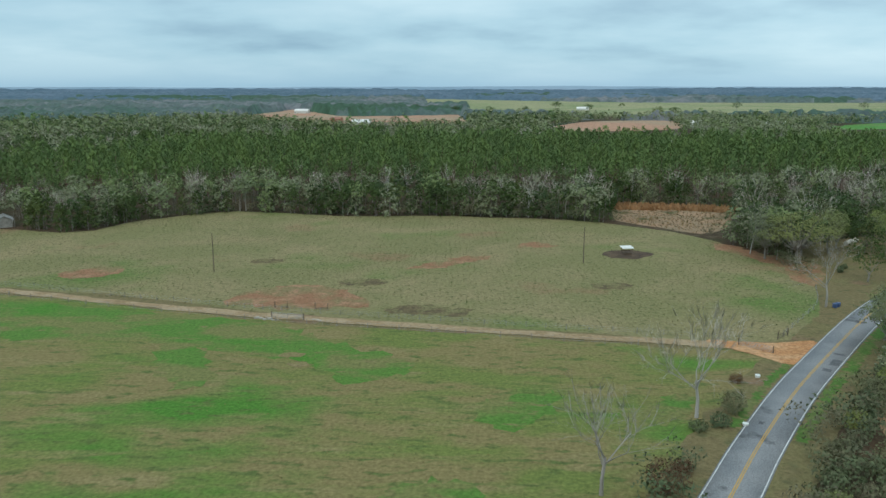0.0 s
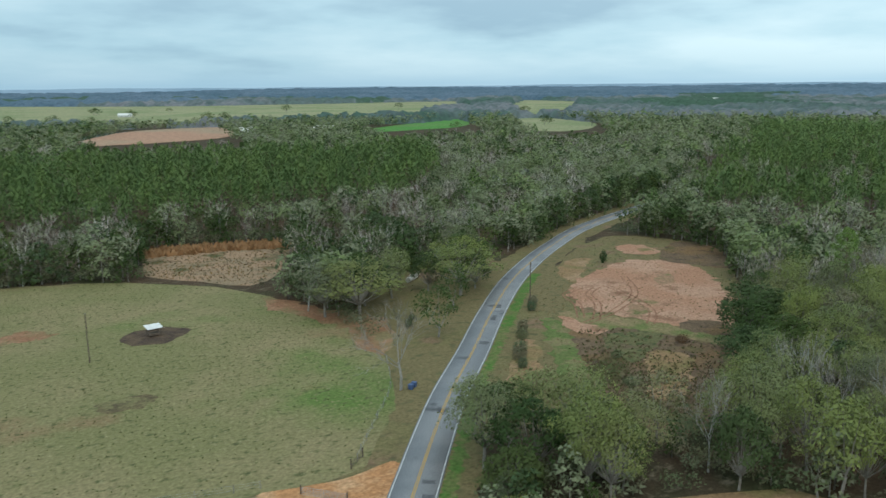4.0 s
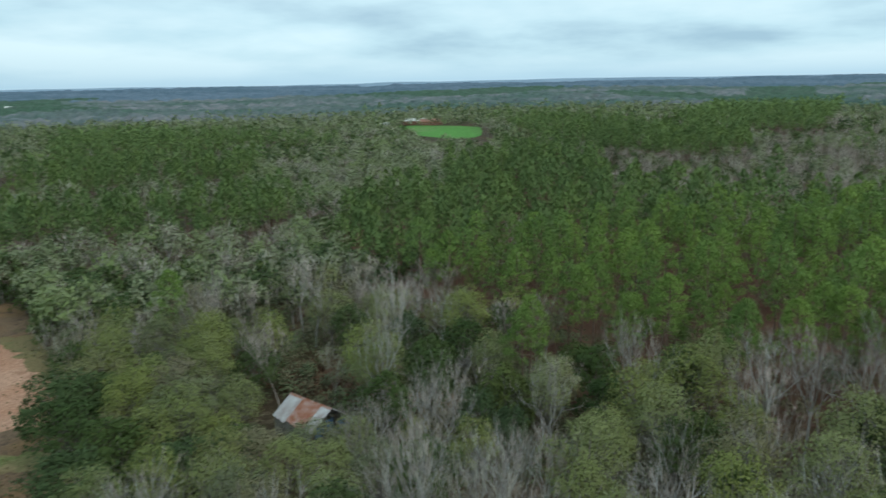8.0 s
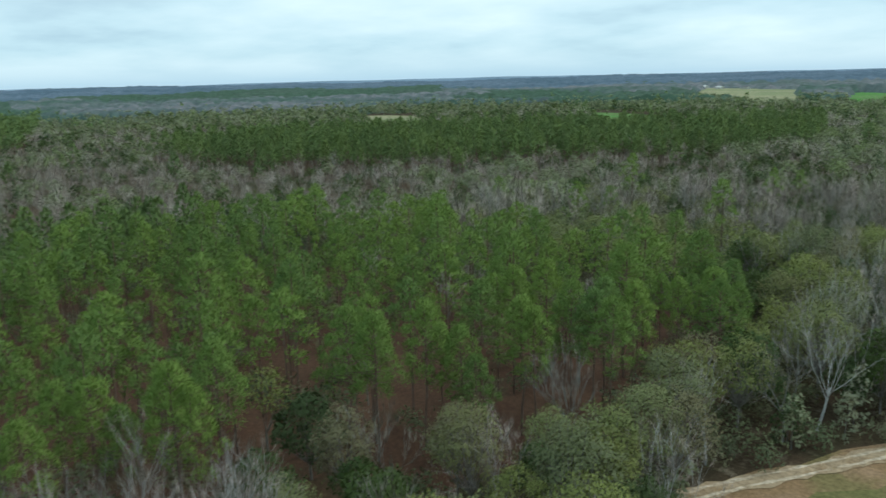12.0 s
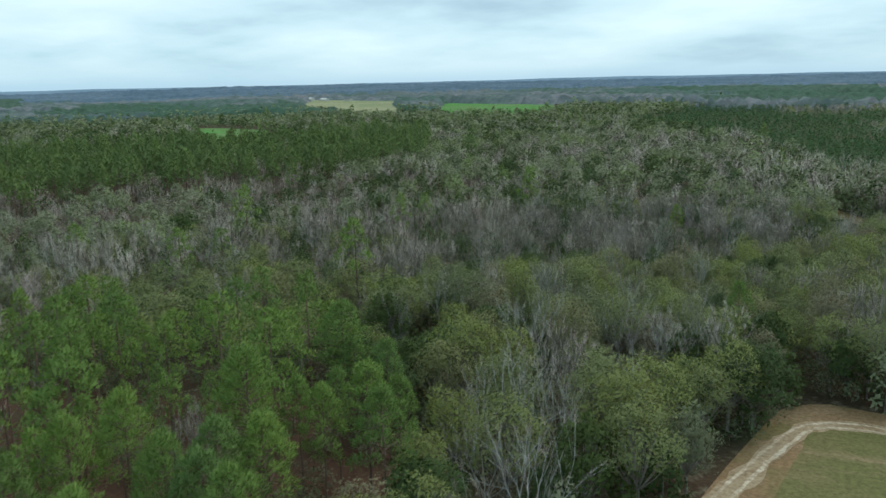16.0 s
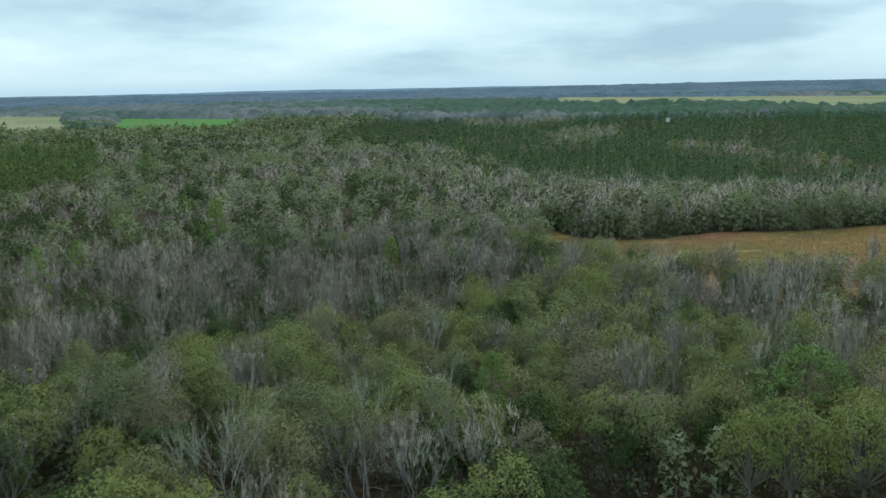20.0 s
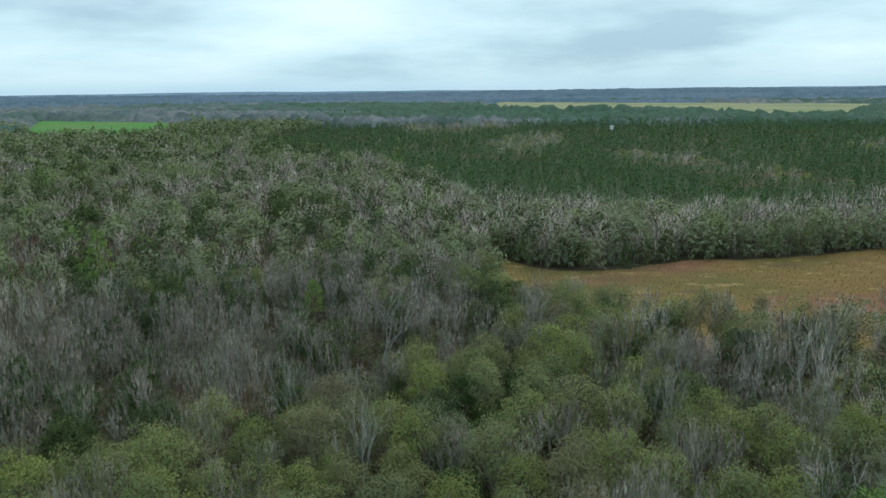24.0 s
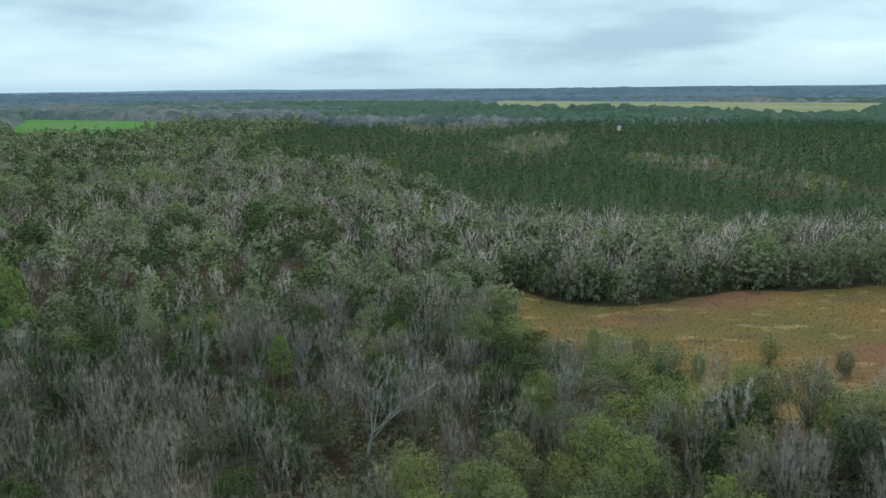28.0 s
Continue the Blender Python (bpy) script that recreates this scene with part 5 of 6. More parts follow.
LUSH = earth("lush_meadow", (0.095, 0.185, 0.038), [((0.17, 0.172, 0.062), 0.12, 0.45, 0.56, (0.5, 1, 1), 14), ((0.075, 0.19, 0.03), 0.06, 0.54, 0.66, None, 0), ((0.20, 0.17, 0.075), 0.5, 0.58, 0.70, (0.5, 1, 1), 14)])
for i_l, pts in enumerate(([(-99, 176), (-78, 172), (-58, 167), (-35, 160), (-24, 150), (-5, 135), (-12, 129), (-26, 137), (-44, 144), (-66, 150), (-86, 151)], [(8, 119), (16, 123), (17, 115), (9, 108), (5, 112)], [(-22, 137), (-15, 141), (-8, 131), (-16, 126)], [(28, 114), (35, 120), (39, 119), (34, 111), (28, 110)], [(-7, 90), (-0, 93), (5, 88), (-6, 87)], [(-53, 143), (-48, 148), (-39, 131), (-43, 123)])):
    patch("lush_patch", pts, LUSH, 0.068 + 0.004 * i_l, "bright green flush of grass in the meadow", "field", 2.5, 0.9)

# the sandy track round the lower field, and the tyre ruts on the red lot
TRACK = [(150, -4), (146.5, -14), (141.6, -26), (135, -44), (129.5, -62), (125, -76), (121.8, -82), (116.5, -84), (110.6, -83), (102.7, -77.5), (86, -58)]
TRACKSAND = earth("worn_sand_track", (0.40, 0.295, 0.185), [((0.31, 0.21, 0.12), 0.35, 0.50, 0.64, None, 0), ((0.24, 0.18, 0.09), 0.15, 0.60, 0.70, None, 0)], bump=0.04)
ribbon("field_track", TRACK, -1.5, 1.5, TRACKSAND, 0.12, label="worn sandy track round the mown field", category="track", wobble=0.3, step=1.5)
for off in (-0.8, 0.8):
    ribbon("wheel_rut", TRACK, off - 0.24, off + 0.24, SAND, 0.135, label="pale sandy wheel rut round the mown field", category="track", wobble=0.10, step=1.0)
ribbon("west_verge", [tuple(q) for q in smooth_line(ROAD, 1.0)[120:275]], -19, -3.2, VERGE, 0.03, label="rough dry grass between the yard and the road", category="verge", wobble=0.8, step=4.0)
VERGEGREEN = earth("green_verge_grass", (0.085, 0.160, 0.036), [((0.15, 0.16, 0.06), 0.12, 0.48, 0.6, None, 0), ((0.20, 0.16, 0.08), 0.3, 0.56, 0.68, None, 0)])
arc = smooth_line(ROAD, 1.0)
for i_v, (k0, k1, w0, w1) in enumerate(((96, 128, 3.7, 5.4), (126, 170, 3.7, 5.8), (166, 215, 3.6, 5.6), (210, 262, 3.7, 6.2), (96, 140, -5.2, -3.9))):
    ribbon("green_verge", [tuple(q) for q in arc[k0:k1]], w0, w1, VERGEGREEN, 0.145 + 0.004 * i_v, label="strip of fresh green grass along the road", category="verge", wobble=0.35, step=2.0)
for c in ((84, 113.5, 2.0), (107, 109, 3.0), (113, 104, 2.2)):
    patch("sand_scar", [(c[0] + c[2] * math.cos(t), c[1] + c[2] * 0.4 * math.sin(t - 0.5)) for t in np.arange(0, 6.2, 0.9)], SAND, 0.12, "pale scar of washed sand on the field's rim", "bare ground", 2.0, 0.15)
RUT = earth("dark_rut", (0.24, 0.12, 0.075), [((0.30, 0.16, 0.10), 0.3, 0.45, 0.6, None, 0)])
for line in ([(140, 190), (147, 200), (150, 208), (158, 212)], [(142, 187), (151, 197), (155, 205), (162, 210)], [(138, 186), (150, 190), (166, 200), (176, 215)], [(150, 178), (158, 186), (163, 199), (165, 210)]):
    for off in (-0.8, 0.8):
        ribbon("tyre_rut", line, off - 0.2, off + 0.2, RUT, 0.14, label="curved tyre rut pressed into the red clay", category="rut", wobble=0.05, step=1.5)
for w in ([(160, 214), (172, 228), (184, 238), (178, 240), (164, 229)], [(100, 164), (112, 178), (120, 186), (118, 176), (108, 164)]):
    patch("clay_verge", w, TRACKEDGE, 0.08, "thin brown grass over clay beside the road", "verge", 3.0, 0.5)

LOTTRACK = earth("grassy_lot_track", (0.23, 0.18, 0.09), [((0.14, 0.16, 0.055), 0.12, 0.46, 0.6, None, 0), ((0.28, 0.19, 0.11), 0.3, 0.55, 0.68, None, 0)])
LOTGREEN = earth("patchy_green_verge", (0.12, 0.15, 0.050), [((0.21, 0.17, 0.085), 0.16, 0.44, 0.56, None, 0), ((0.10, 0.16, 0.04), 0.4, 0.55, 0.68, None, 0)])
SCRUBGREEN = earth("bramble_green", (0.135, 0.125, 0.058), [((0.14, 0.10, 0.06), 0.12, 0.50, 0.62, None, 0), ((0.06, 0.08, 0.03), 0.5, 0.5, 0.65, None, 0)])
CLAYWEED = earth("thin_weeds_on_clay", (0.30, 0.18, 0.11), [((0.17, 0.155, 0.065), 0.25, 0.48, 0.62, None, 0), ((0.34, 0.20, 0.13), 0.6, 0.5, 0.64, None, 0)])
for nm, pts, mt, up_, lb in (
    ("lot_track", [(139.9, 196.2), (149.9, 181.5), (158.1, 161.9), (152.5, 157.6), (144.5, 176.2), (138.8, 181.7), (137.3, 193.1)], LOTTRACK, 0.126, "grassy track between clay lot and scrub"),
    ("clay_apron", [(137.6, 193.4), (139.1, 182.0), (140.2, 179.6), (134.0, 179.1), (132.3, 185.3)], REDLOT, 0.122, "thin red clay apron below the lot"),
    ("bramble_patch", [(134.0, 175.6), (143.4, 176.9), (146.7, 170.7), (139.5, 165.7), (129.0, 161.1), (130.1, 168.3)], SCRUBGREEN, 0.13, "green brambles among the dead weeds"),
    ("bramble_patch", [(119.8, 152.2), (118.8, 144.6), (123.4, 139.7), (116.6, 134.2), (112.6, 142.6)], SCRUBGREEN, 0.13, "green brambles among the dead weeds"),
    ("dry_weed_patch", [(136.9, 164.1), (140.6, 158.1), (131.8, 149.2), (123.6, 144.4), (119.8, 146.1), (128.2, 156.7)], TRACKEDGE, 0.137, "dry orange weeds in the scrub"),
    ("dead_weed_patch", [(201.5, 226.8), (224.8, 243.1), (227.5, 225.2), (208.1, 207.5), (204.2, 214.4)], SCRUB, 0.134, "dead brown weeds beside the clay lot"),
    ("dead_weed_patch", [(153.2, 172.2), (159.9, 175.4), (165.2, 169.0), (158.3, 162.2)], SCRUB, 0.134, "dead brown weeds beside the clay lot"),
    ("bramble_patch", [(150.3, 186.4), (156.0, 191.3), (159.8, 191.1), (156.5, 185.1), (150.5, 183.5)], CLAYWEED, 0.13, "green weeds growing on the clay lot"),
    ("bramble_patch", [(184.0, 211.3), (189.5, 210.7), (182.6, 203.3), (177.5, 204.0)], CLAYWEED, 0.13, "green weeds growing on the clay lot"),
    ("green_strip", [(132.7, 195.4), (133.2, 188.6), (125.4, 174.8), (117.7, 161.8), (111.9, 152.0), (109.5, 156.8), (119.6, 174.7)], LOTGREEN, 0.128, "fresh green strip in the rough verge"),
    ("clay_patch", [(203.6, 248.6), (210.8, 246.3), (211.4, 237.4), (205.0, 231.4), (198.2, 238.9)], REDLOT, 0.13, "bare patch of red clay"),
):
    patch(nm, pts, mt, up_, lb, "ground cover", 3.0, 0.55)

# patches of darker repair on the road
TAR = plain("dark_road_patch", (0.085, 0.085, 0.09), (0.13, 0.13, 0.135), 1.5, 0.8)
for d0, d1, w0, w1 in ((128, 131, 1.0, 2.4), (133, 137, 1.2, 2.8), (139, 141, 0.6, 2.6), (200, 203, 0.5, 2.4), (217, 222, 0.6, 1.7), (228, 232, 0.4, 1.4), (100, 101.5, -1.8, -1.0)):
    arc = smooth_line(ROAD, 1.0)
    run = np.concatenate([[0], np.cumsum(np.linalg.norm(np.diff(arc, axis=0), axis=1))])
    seg = arc[(run >= d0) & (run <= d1)]
    ribbon("tar_patch", [tuple(q) for q in seg], w0, w1, TAR, 0.207, road, "dark tar repair", wobble=0.12, step=1.0)


# the old barn in the woods
def barn(x, y, turn):
    e = thing("barn", x, y, turn, "small derelict barn with a rusty tin roof and blue tarpaulin", "barn")
    L, W, H, R = 9.0, 7.4, 3.2, 5.7
    part("wall", Form().box(-L / 2, -W / 2, 0, L / 2, -W / 2 + 0.1, H, 0.02), OLDWOOD, e)
    part("wall", Form().box(-L / 2, W / 2 - 0.1, 0, L / 2, W / 2, H, 0.02), OLDWOOD, e)
    gable = [(-W / 2, 0), (W / 2, 0), (W / 2, H), (0, R - 0.1), (-W / 2, H)]
    s = Form().prism(gable, 0, 0.1)
    s.v = [np.array((-L / 2 + v[1], v[0], v[2])) for v in s.v]
    part("gable_wall", s, OLDWOOD, e)
    for yy in (-W / 2, -1.1, 1.1, W / 2 - 0.18):
        part("post", Form().box(L / 2 - 0.2, yy, 0, L / 2, yy + 0.18, H if abs(yy) > 2 else H + 1.1, 0.02), DARKWOOD, e)
    for k, (a, c, z0, z1) in enumerate(((-2.9, -0.9, 1.5, 3.2), (-0.9, 0.6, 1.9, 3.9), (1.3, 3.2, 1.7, 3.0))):
        part("tarp", Form().box(L / 2 - 0.16, a, z0, L / 2 - 0.12, c, z1, 0.01), BLUETARP, e, "faded blue tarpaulin")
    n, slope = 9, math.atan2(R - H, W / 2)
    for side in (-1, 1):
        for i in range(n):
            w = (L + 0.9) / n
            f = Form()
            x0 = -(L + 0.9) / 2 + i * w
            run = 4.75 + 0.18 * ((i * 7) % 3 - 1)
            steps = 6
            k = len(f.v)
            for lay in (0, 0.03):
                for j in range(steps + 1):
                    xx = x0 + w * 1.04 * j / steps
                    zz = 0.035 * (1 if j % 2 else -1) + lay + 0.012 * (i % 2)
                    f.v += [np.array((xx, 0, R + zz)), np.array((xx, side * run * math.cos(slope), R + zz - run * math.sin(slope)))]
            m = 2 * (steps + 1)
            for j in range(steps):
                f.f += [(2 * j, 2 * j + 1, 2 * j + 3, 2 * j + 2), (m + 2 * j, m + 2 * j + 2, m + 2 * j + 3, m + 2 * j + 1)]
            part("roof_sheet", f, RUST if (i in (4, 5, 6) or (i * 5 + side) % 7 == 0) else TIN, e, "rusted red sheet" if i in (4, 5, 6) else "")
    part("ridge_cap", Form().prism([(-0.3, R - 0.14), (0, R + 0.09), (0.3, R - 0.14), (0, R + 0.06)], -(L + 0.9) / 2, (L + 0.9) / 2), RUST, e).matrix_basis = pose(0, 0, 0, 0, 0, 90)
    lean = Form().box(-L / 2, W / 2, 1.9, L / 2 - 1.6, W / 2 + 2.2, 1.96, 0.01)
    lean.v = [v + np.array((0, 0, (W / 2 + 1.1 - v[1]) * 0.32)) for v in lean.v]
    part("lean_to_roof", lean, TIN, e)
    for xx in (-L / 2 + 0.1, L / 2 - 1.9):
        part("post", Form().box(xx, W / 2 + 2.0, 0, xx + 0.14, W / 2 + 2.14, 1.65, 0.01), DARKWOOD, e)


barn(BARN[0], BARN[1], -118)


# cattle feed shelter in the pasture
def feed_shelter(x, y, turn):
    e = thing("feed_shelter", x, y, turn, "small open feed shelter with a white tin roof on posts", "shelter")
    for sx in (-1.3, 1.2):
        for sy in (-1.0, 0.9):
            part("post", Form().box(sx, sy, 0, sx + 0.12, sy + 0.12, 2.1 if sy < 0 else 2.35, 0.01), DARKWOOD, e)
    r = Form().box(-1.7, -1.4, 2.16, 1.7, 1.4, 2.24, 0.02)
    r.v = [v + np.array((0, 0, v[1] * 0.12)) for v in r.v]
    part("roof", r, WHITETIN, e)
    part("trough", Form().box(-1.1, -0.7, 0.25, 1.1, 0.6, 0.8, 0.05), DARKWOOD, e)
    part("side_rail", Form().box(-1.25, 0.92, 1.0, 1.25, 0.97, 1.2, 0.01), DARKWOOD, e)


feed_shelter(52.8, 228.5, 8)


def hay_bale(x, y, turn, mat, label, r=0.75, length=1.3):
    e = thing("round_bale", x, y, turn, label, "hay bale")
    f = Form()
    n = 14
    prof = [(-length / 2, r * 0.86), (-length / 2 + 0.07, r), (length / 2 - 0.07, r), (length / 2, r * 0.86)]
    for yy, rr_ in prof:
        for i in range(n):
            t = 2 * math.pi * i / n
            f.v.append(np.array((math.cos(t) * rr_, yy, r - 0.03 + math.sin(t) * rr_)))
    for a in range(3):
        for i in range(n):
            j = (i + 1) % n
            f.f.append((a * n + i, a * n + j, (a + 1) * n + j, (a + 1) * n + i))
    f.f += [tuple(range(n)), tuple(range(4 * n - 1, 3 * n - 1, -1))]
    part("bale", f, mat, e)
    for yy in (-0.3, 0.3):
        part("twine", Form().bar((0, yy - 0.015, r - 0.03), (0, yy + 0.015, r - 0.03), r + 0.012, None, 14), WRAP if mat is STRAW else STRAW, e)
    tagged(e, group="round bales in the yard")


for row, (bx, by, mt, lb) in enumerate(((122.4, 241.5, WRAP, "weathered white-wrapped round hay bale"), (124.6, 243.0, WRAP, "weathered white-wrapped round hay bale"), (127.6, 238.0, STRAW, "brown old round hay bale lying in the yard"))):
    for i in range(4):
        hay_bale(bx + i * 0.95, by + i * 1.05, -42, mt, lb)


# poles
def utility_pole(x, y, h, label, arm=False):
    e = thing("utility_pole", x, y, 30, label, "pole")
    part("pole", Form().bar((0, 0, -0.3), (0, 0, h), 0.15, 0.10, 10), DARKWOOD, e)
    part("cap", Form().bar((0, 0, h), (0, 0, h + 0.12), 0.06, 0.03, 8), GALV, e)
    if arm:
        part("crossarm", Form().box(-0.9, -0.06, h - 0.6, 0.9, 0.06, h - 0.48, 0.01), DARKWOOD, e)
        for q in (-0.75, 0.75):
            part("insulator", Form().bar((q, 0, h - 0.48), (q, 0, h - 0.3), 0.05, 0.03, 8), WHITEPLASTIC, e)


utility_pole(-60, 207, 10.3, "bare wooden pole standing alone in the pasture")
utility_pole(38.4, 217, 10.0, "bare wooden pole standing alone in the pasture")
utility_pole(137.6, 206.5, 10.5, "wooden utility pole on the road verge", True)
utility_pole(252, 289, 9.5, "wooden utility pole on the road verge", True)


# fences: posts and wires along the lane, and gates
def fence(line, spacing, label, h=1.25):
    p = smooth_line(line, spacing)
    e = thing("fence", p[0][0], p[0][1], 0, label, "fence")
    o = np.array((p[0][0], p[0][1], float(hgt(*p[0]))))
    me = Form().bar((0, 0, -0.3), (0, 0, h), 0.07, 0.055, 6).mesh("post", [OLDWOOD])
    for q in p:
        ob = new("post", me)
        ob.parent = e
        ob.matrix_basis = pose(q[0] - o[0], q[1] - o[1], float(hgt(*q)) - o[2], float(rng.normal(0, 2)), float(rng.normal(0, 2)), float(rng.uniform(0, 360)))
    for z in (0.4, 0.75, 1.1):
        w = Form()
        for a, b in zip(p[:-1], p[1:]):
            w.tube(np.array((a[0], a[1], float(hgt(*a)) + z)) - o, np.array((b[0], b[1], float(hgt(*b)) + z)) - o, 0.012, 0.012, 3)
        part("wire", w, GALV, e)


def beside(line, off, a, b):
    p = smooth_line(line, 4.0)
    d = np.gradient(p, axis=0)
    d /= np.linalg.norm(d, axis=1)[:, None]
    s = p + np.stack([d[:, 1], -d[:, 0]], 1) * off
    return [tuple(v) for v in s[a:len(s) - b:3]]


fence(beside(LANE, -4.2, 20, 4), 3.6, "wire fence on grey wooden posts between lane and pasture")
fence(beside(LANE, 3.6, 20, 5), 5.0, "wire fence on grey wooden posts between lane and meadow")
fence([(66, 151), (75, 163), (83, 174), (89, 188)], 3.6, "wire fence on grey wooden posts beside the road verge")


def gate(x, y, turn, width, material, label, bars=5):
    e = thing("gate", x, y, turn, label, "gate")
    for q in (-width / 2 - 0.12, width / 2 + 0.12):
        part("gate_post", Form().bar((q, 0, -0.3), (q, 0, 1.55), 0.10, 0.09, 8), DARKWOOD, e)
    for i in range(bars):
        part("rail", Form().bar((-width / 2, 0, 0.25 + i * 0.25), (width / 2, 0, 0.25 + i * 0.25), 0.03, None, 6), material, e)
    for q in (-width / 2 + 0.05, 0, width / 2 - 0.05):
        part("upright", Form().bar((q, 0, 0.22), (q, 0, 0.28 + (bars - 1) * 0.25), 0.03, None, 6), material, e)


gate(65.6, 150.2, 40, 3.6, DARKWOOD, "dark timber gate at the pasture corner", 4)
gate(57.6, 143.0, -48, 6.5, GALV, "grey tubular steel field gate by the lane")
gate(-32.5, 163.2, -14, 7.0, GALV, "grey tubular field gate beside the lane")
gate(-35.5, 171.6, -10, 2.6, DARKWOOD, "dark timber brace at a fence opening", 2)
gate(-26.5, 170.4, -10, 2.6, DARKWOOD, "dark timber brace at a fence opening", 2)
ROCK = plain("pale_rubble", (0.48, 0.44, 0.38), (0.36, 0.32, 0.27), 2.0, 0.9, 0.0, 0.03)
for i in range(9):
    rx_, ry_ = (-39 + i * 0.9 if i < 6 else -27 + (i - 6) * 0.8), 163.4 + rng.uniform(-0.5, 0.5) - (0.2 * i)
    s_ = rng.uniform(0.25, 0.6)
    f = Form()
    pts = [np.array((math.cos(t) * s_ * rng.uniform(0.7, 1.2), math.sin(t) * s_ * rng.uniform(0.6, 1.1), 0)) for t in np.arange(0, 6.2, 1.05)]
    n = len(pts)
    f.v = [p - np.array((0, 0, 0.1)) for p in pts] + [p * 0.9 + np.array((0, 0, s_ * 0.5)) for p in pts] + [np.array((0, 0, s_ * 0.7))]
    f.f = [(j, (j + 1) % n, n + (j + 1) % n, n + j) for j in range(n)] + [(n + j, n + (j + 1) % n, 2 * n) for j in range(n)]
    ob = new("rock", f.mesh("rock", [ROCK]))
    ob.location = (rx_, ry_, float(hgt(rx_, ry_)))
    tagged(ob, "pale broken rock dumped beside the gate", "rock", "rocks by the gate")


# wheeled bins under the grey tree, and white tubs in the meadow
def wheeled_bin(x, y, turn, label):
    e = thing("wheeled_bin", x, y, turn, label, "bin")
    f = Form().box(-0.36, -0.4, 0.08, 0.36, 0.4, 1.0, 0.05)
    f.v = [np.array((v[0] * (0.82 + 0.2 * v[2]), v[1] * (0.82 + 0.2 * v[2]), v[2])) for v in f.v]
    part("body", f, BLUEPLASTIC, e)
    part("lid", Form().box(-0.4, -0.44, 1.0, 0.4, 0.46, 1.08, 0.03), BLUEPLASTIC, e)
    for q in (-0.38, 0.3):
        part("wheel", Form().bar((q, 0.36, 0.13), (q + 0.08, 0.36, 0.13), 0.13, None, 10), RUBBER, e)
    tagged(e, group="bins by the road")


wheeled_bin(85.6, 171.2, 20, "dark blue wheeled bin under the grey tree")
wheeled_bin(86.6, 171.9, 35, "dark blue wheeled bin under the grey tree")


def tub(x, y, label):
    e = thing("tub", x, y, 0, label, "tub")
    part("body", Form().bar((0, 0, 0), (0, 0, 0.5), 0.34, 0.42, 12), WHITEPLASTIC, e)
    part("rim", Form().bar((0, 0, 0.47), (0, 0, 0.54), 0.45, None, 12), WHITEPLASTIC, e)


tub(52.4, 128.3, "white plastic mineral tub in the grass by the road")
tub(43.2, 108.6, "white plastic tub in the grass by the road")


# houses and sheds
def house(name, x, y, turn, L, W, H, wallm, roofm, label, category="house", chimney=False):
    e = thing(name, x, y, turn, label, category)
    R = H + W * 0.28
    f = Form().prism([(-W / 2, 0), (W / 2, 0), (W / 2, H), (0, R), (-W / 2, H)], -L / 2, L / 2)
    part("wall", f, wallm, e)
    for s in (-1, 1):
        o = W / 2 + 0.4
        zo = H - 0.4 * 0.56
        part("roof", Form().prism([(0, R + 0.02), (s * o, zo + 0.02), (s * o, zo + 0.2), (0, R + 0.2)][::s], -L / 2 - 0.4, L / 2 + 0.4), roofm, e)
    k = max(2, int(L / 3.5))
    for i in range(k):
        yy = -L / 2 + L * (i + 0.5) / k
        for s in (-1, 1):
            if i == k // 2 and s == 1:
                part("door", Form().box(W / 2, yy - 0.5, 0, W / 2 + 0.06, yy + 0.5, 2.05, 0.01), DARKWOOD, e)
                continue
            x0 = s * (W / 2 + 0.03)
            w = part("window", Form().box(x0 - 0.05, yy - 0.65, 0.9, x0 + 0.05, yy + 0.65, 2.1, 0.01), WHITETIN, e)
            part("pane", Form().box(x0 - 0.07, yy - 0.55, 1.0, x0 + 0.07, yy + 0.55, 2.0), GLASS, w)
    if chimney:
        part("chimney", Form().box(-0.4, L / 4, H, 0.4, L / 4 + 0.7, R + 0.9, 0.02), BRICKWALL, e)


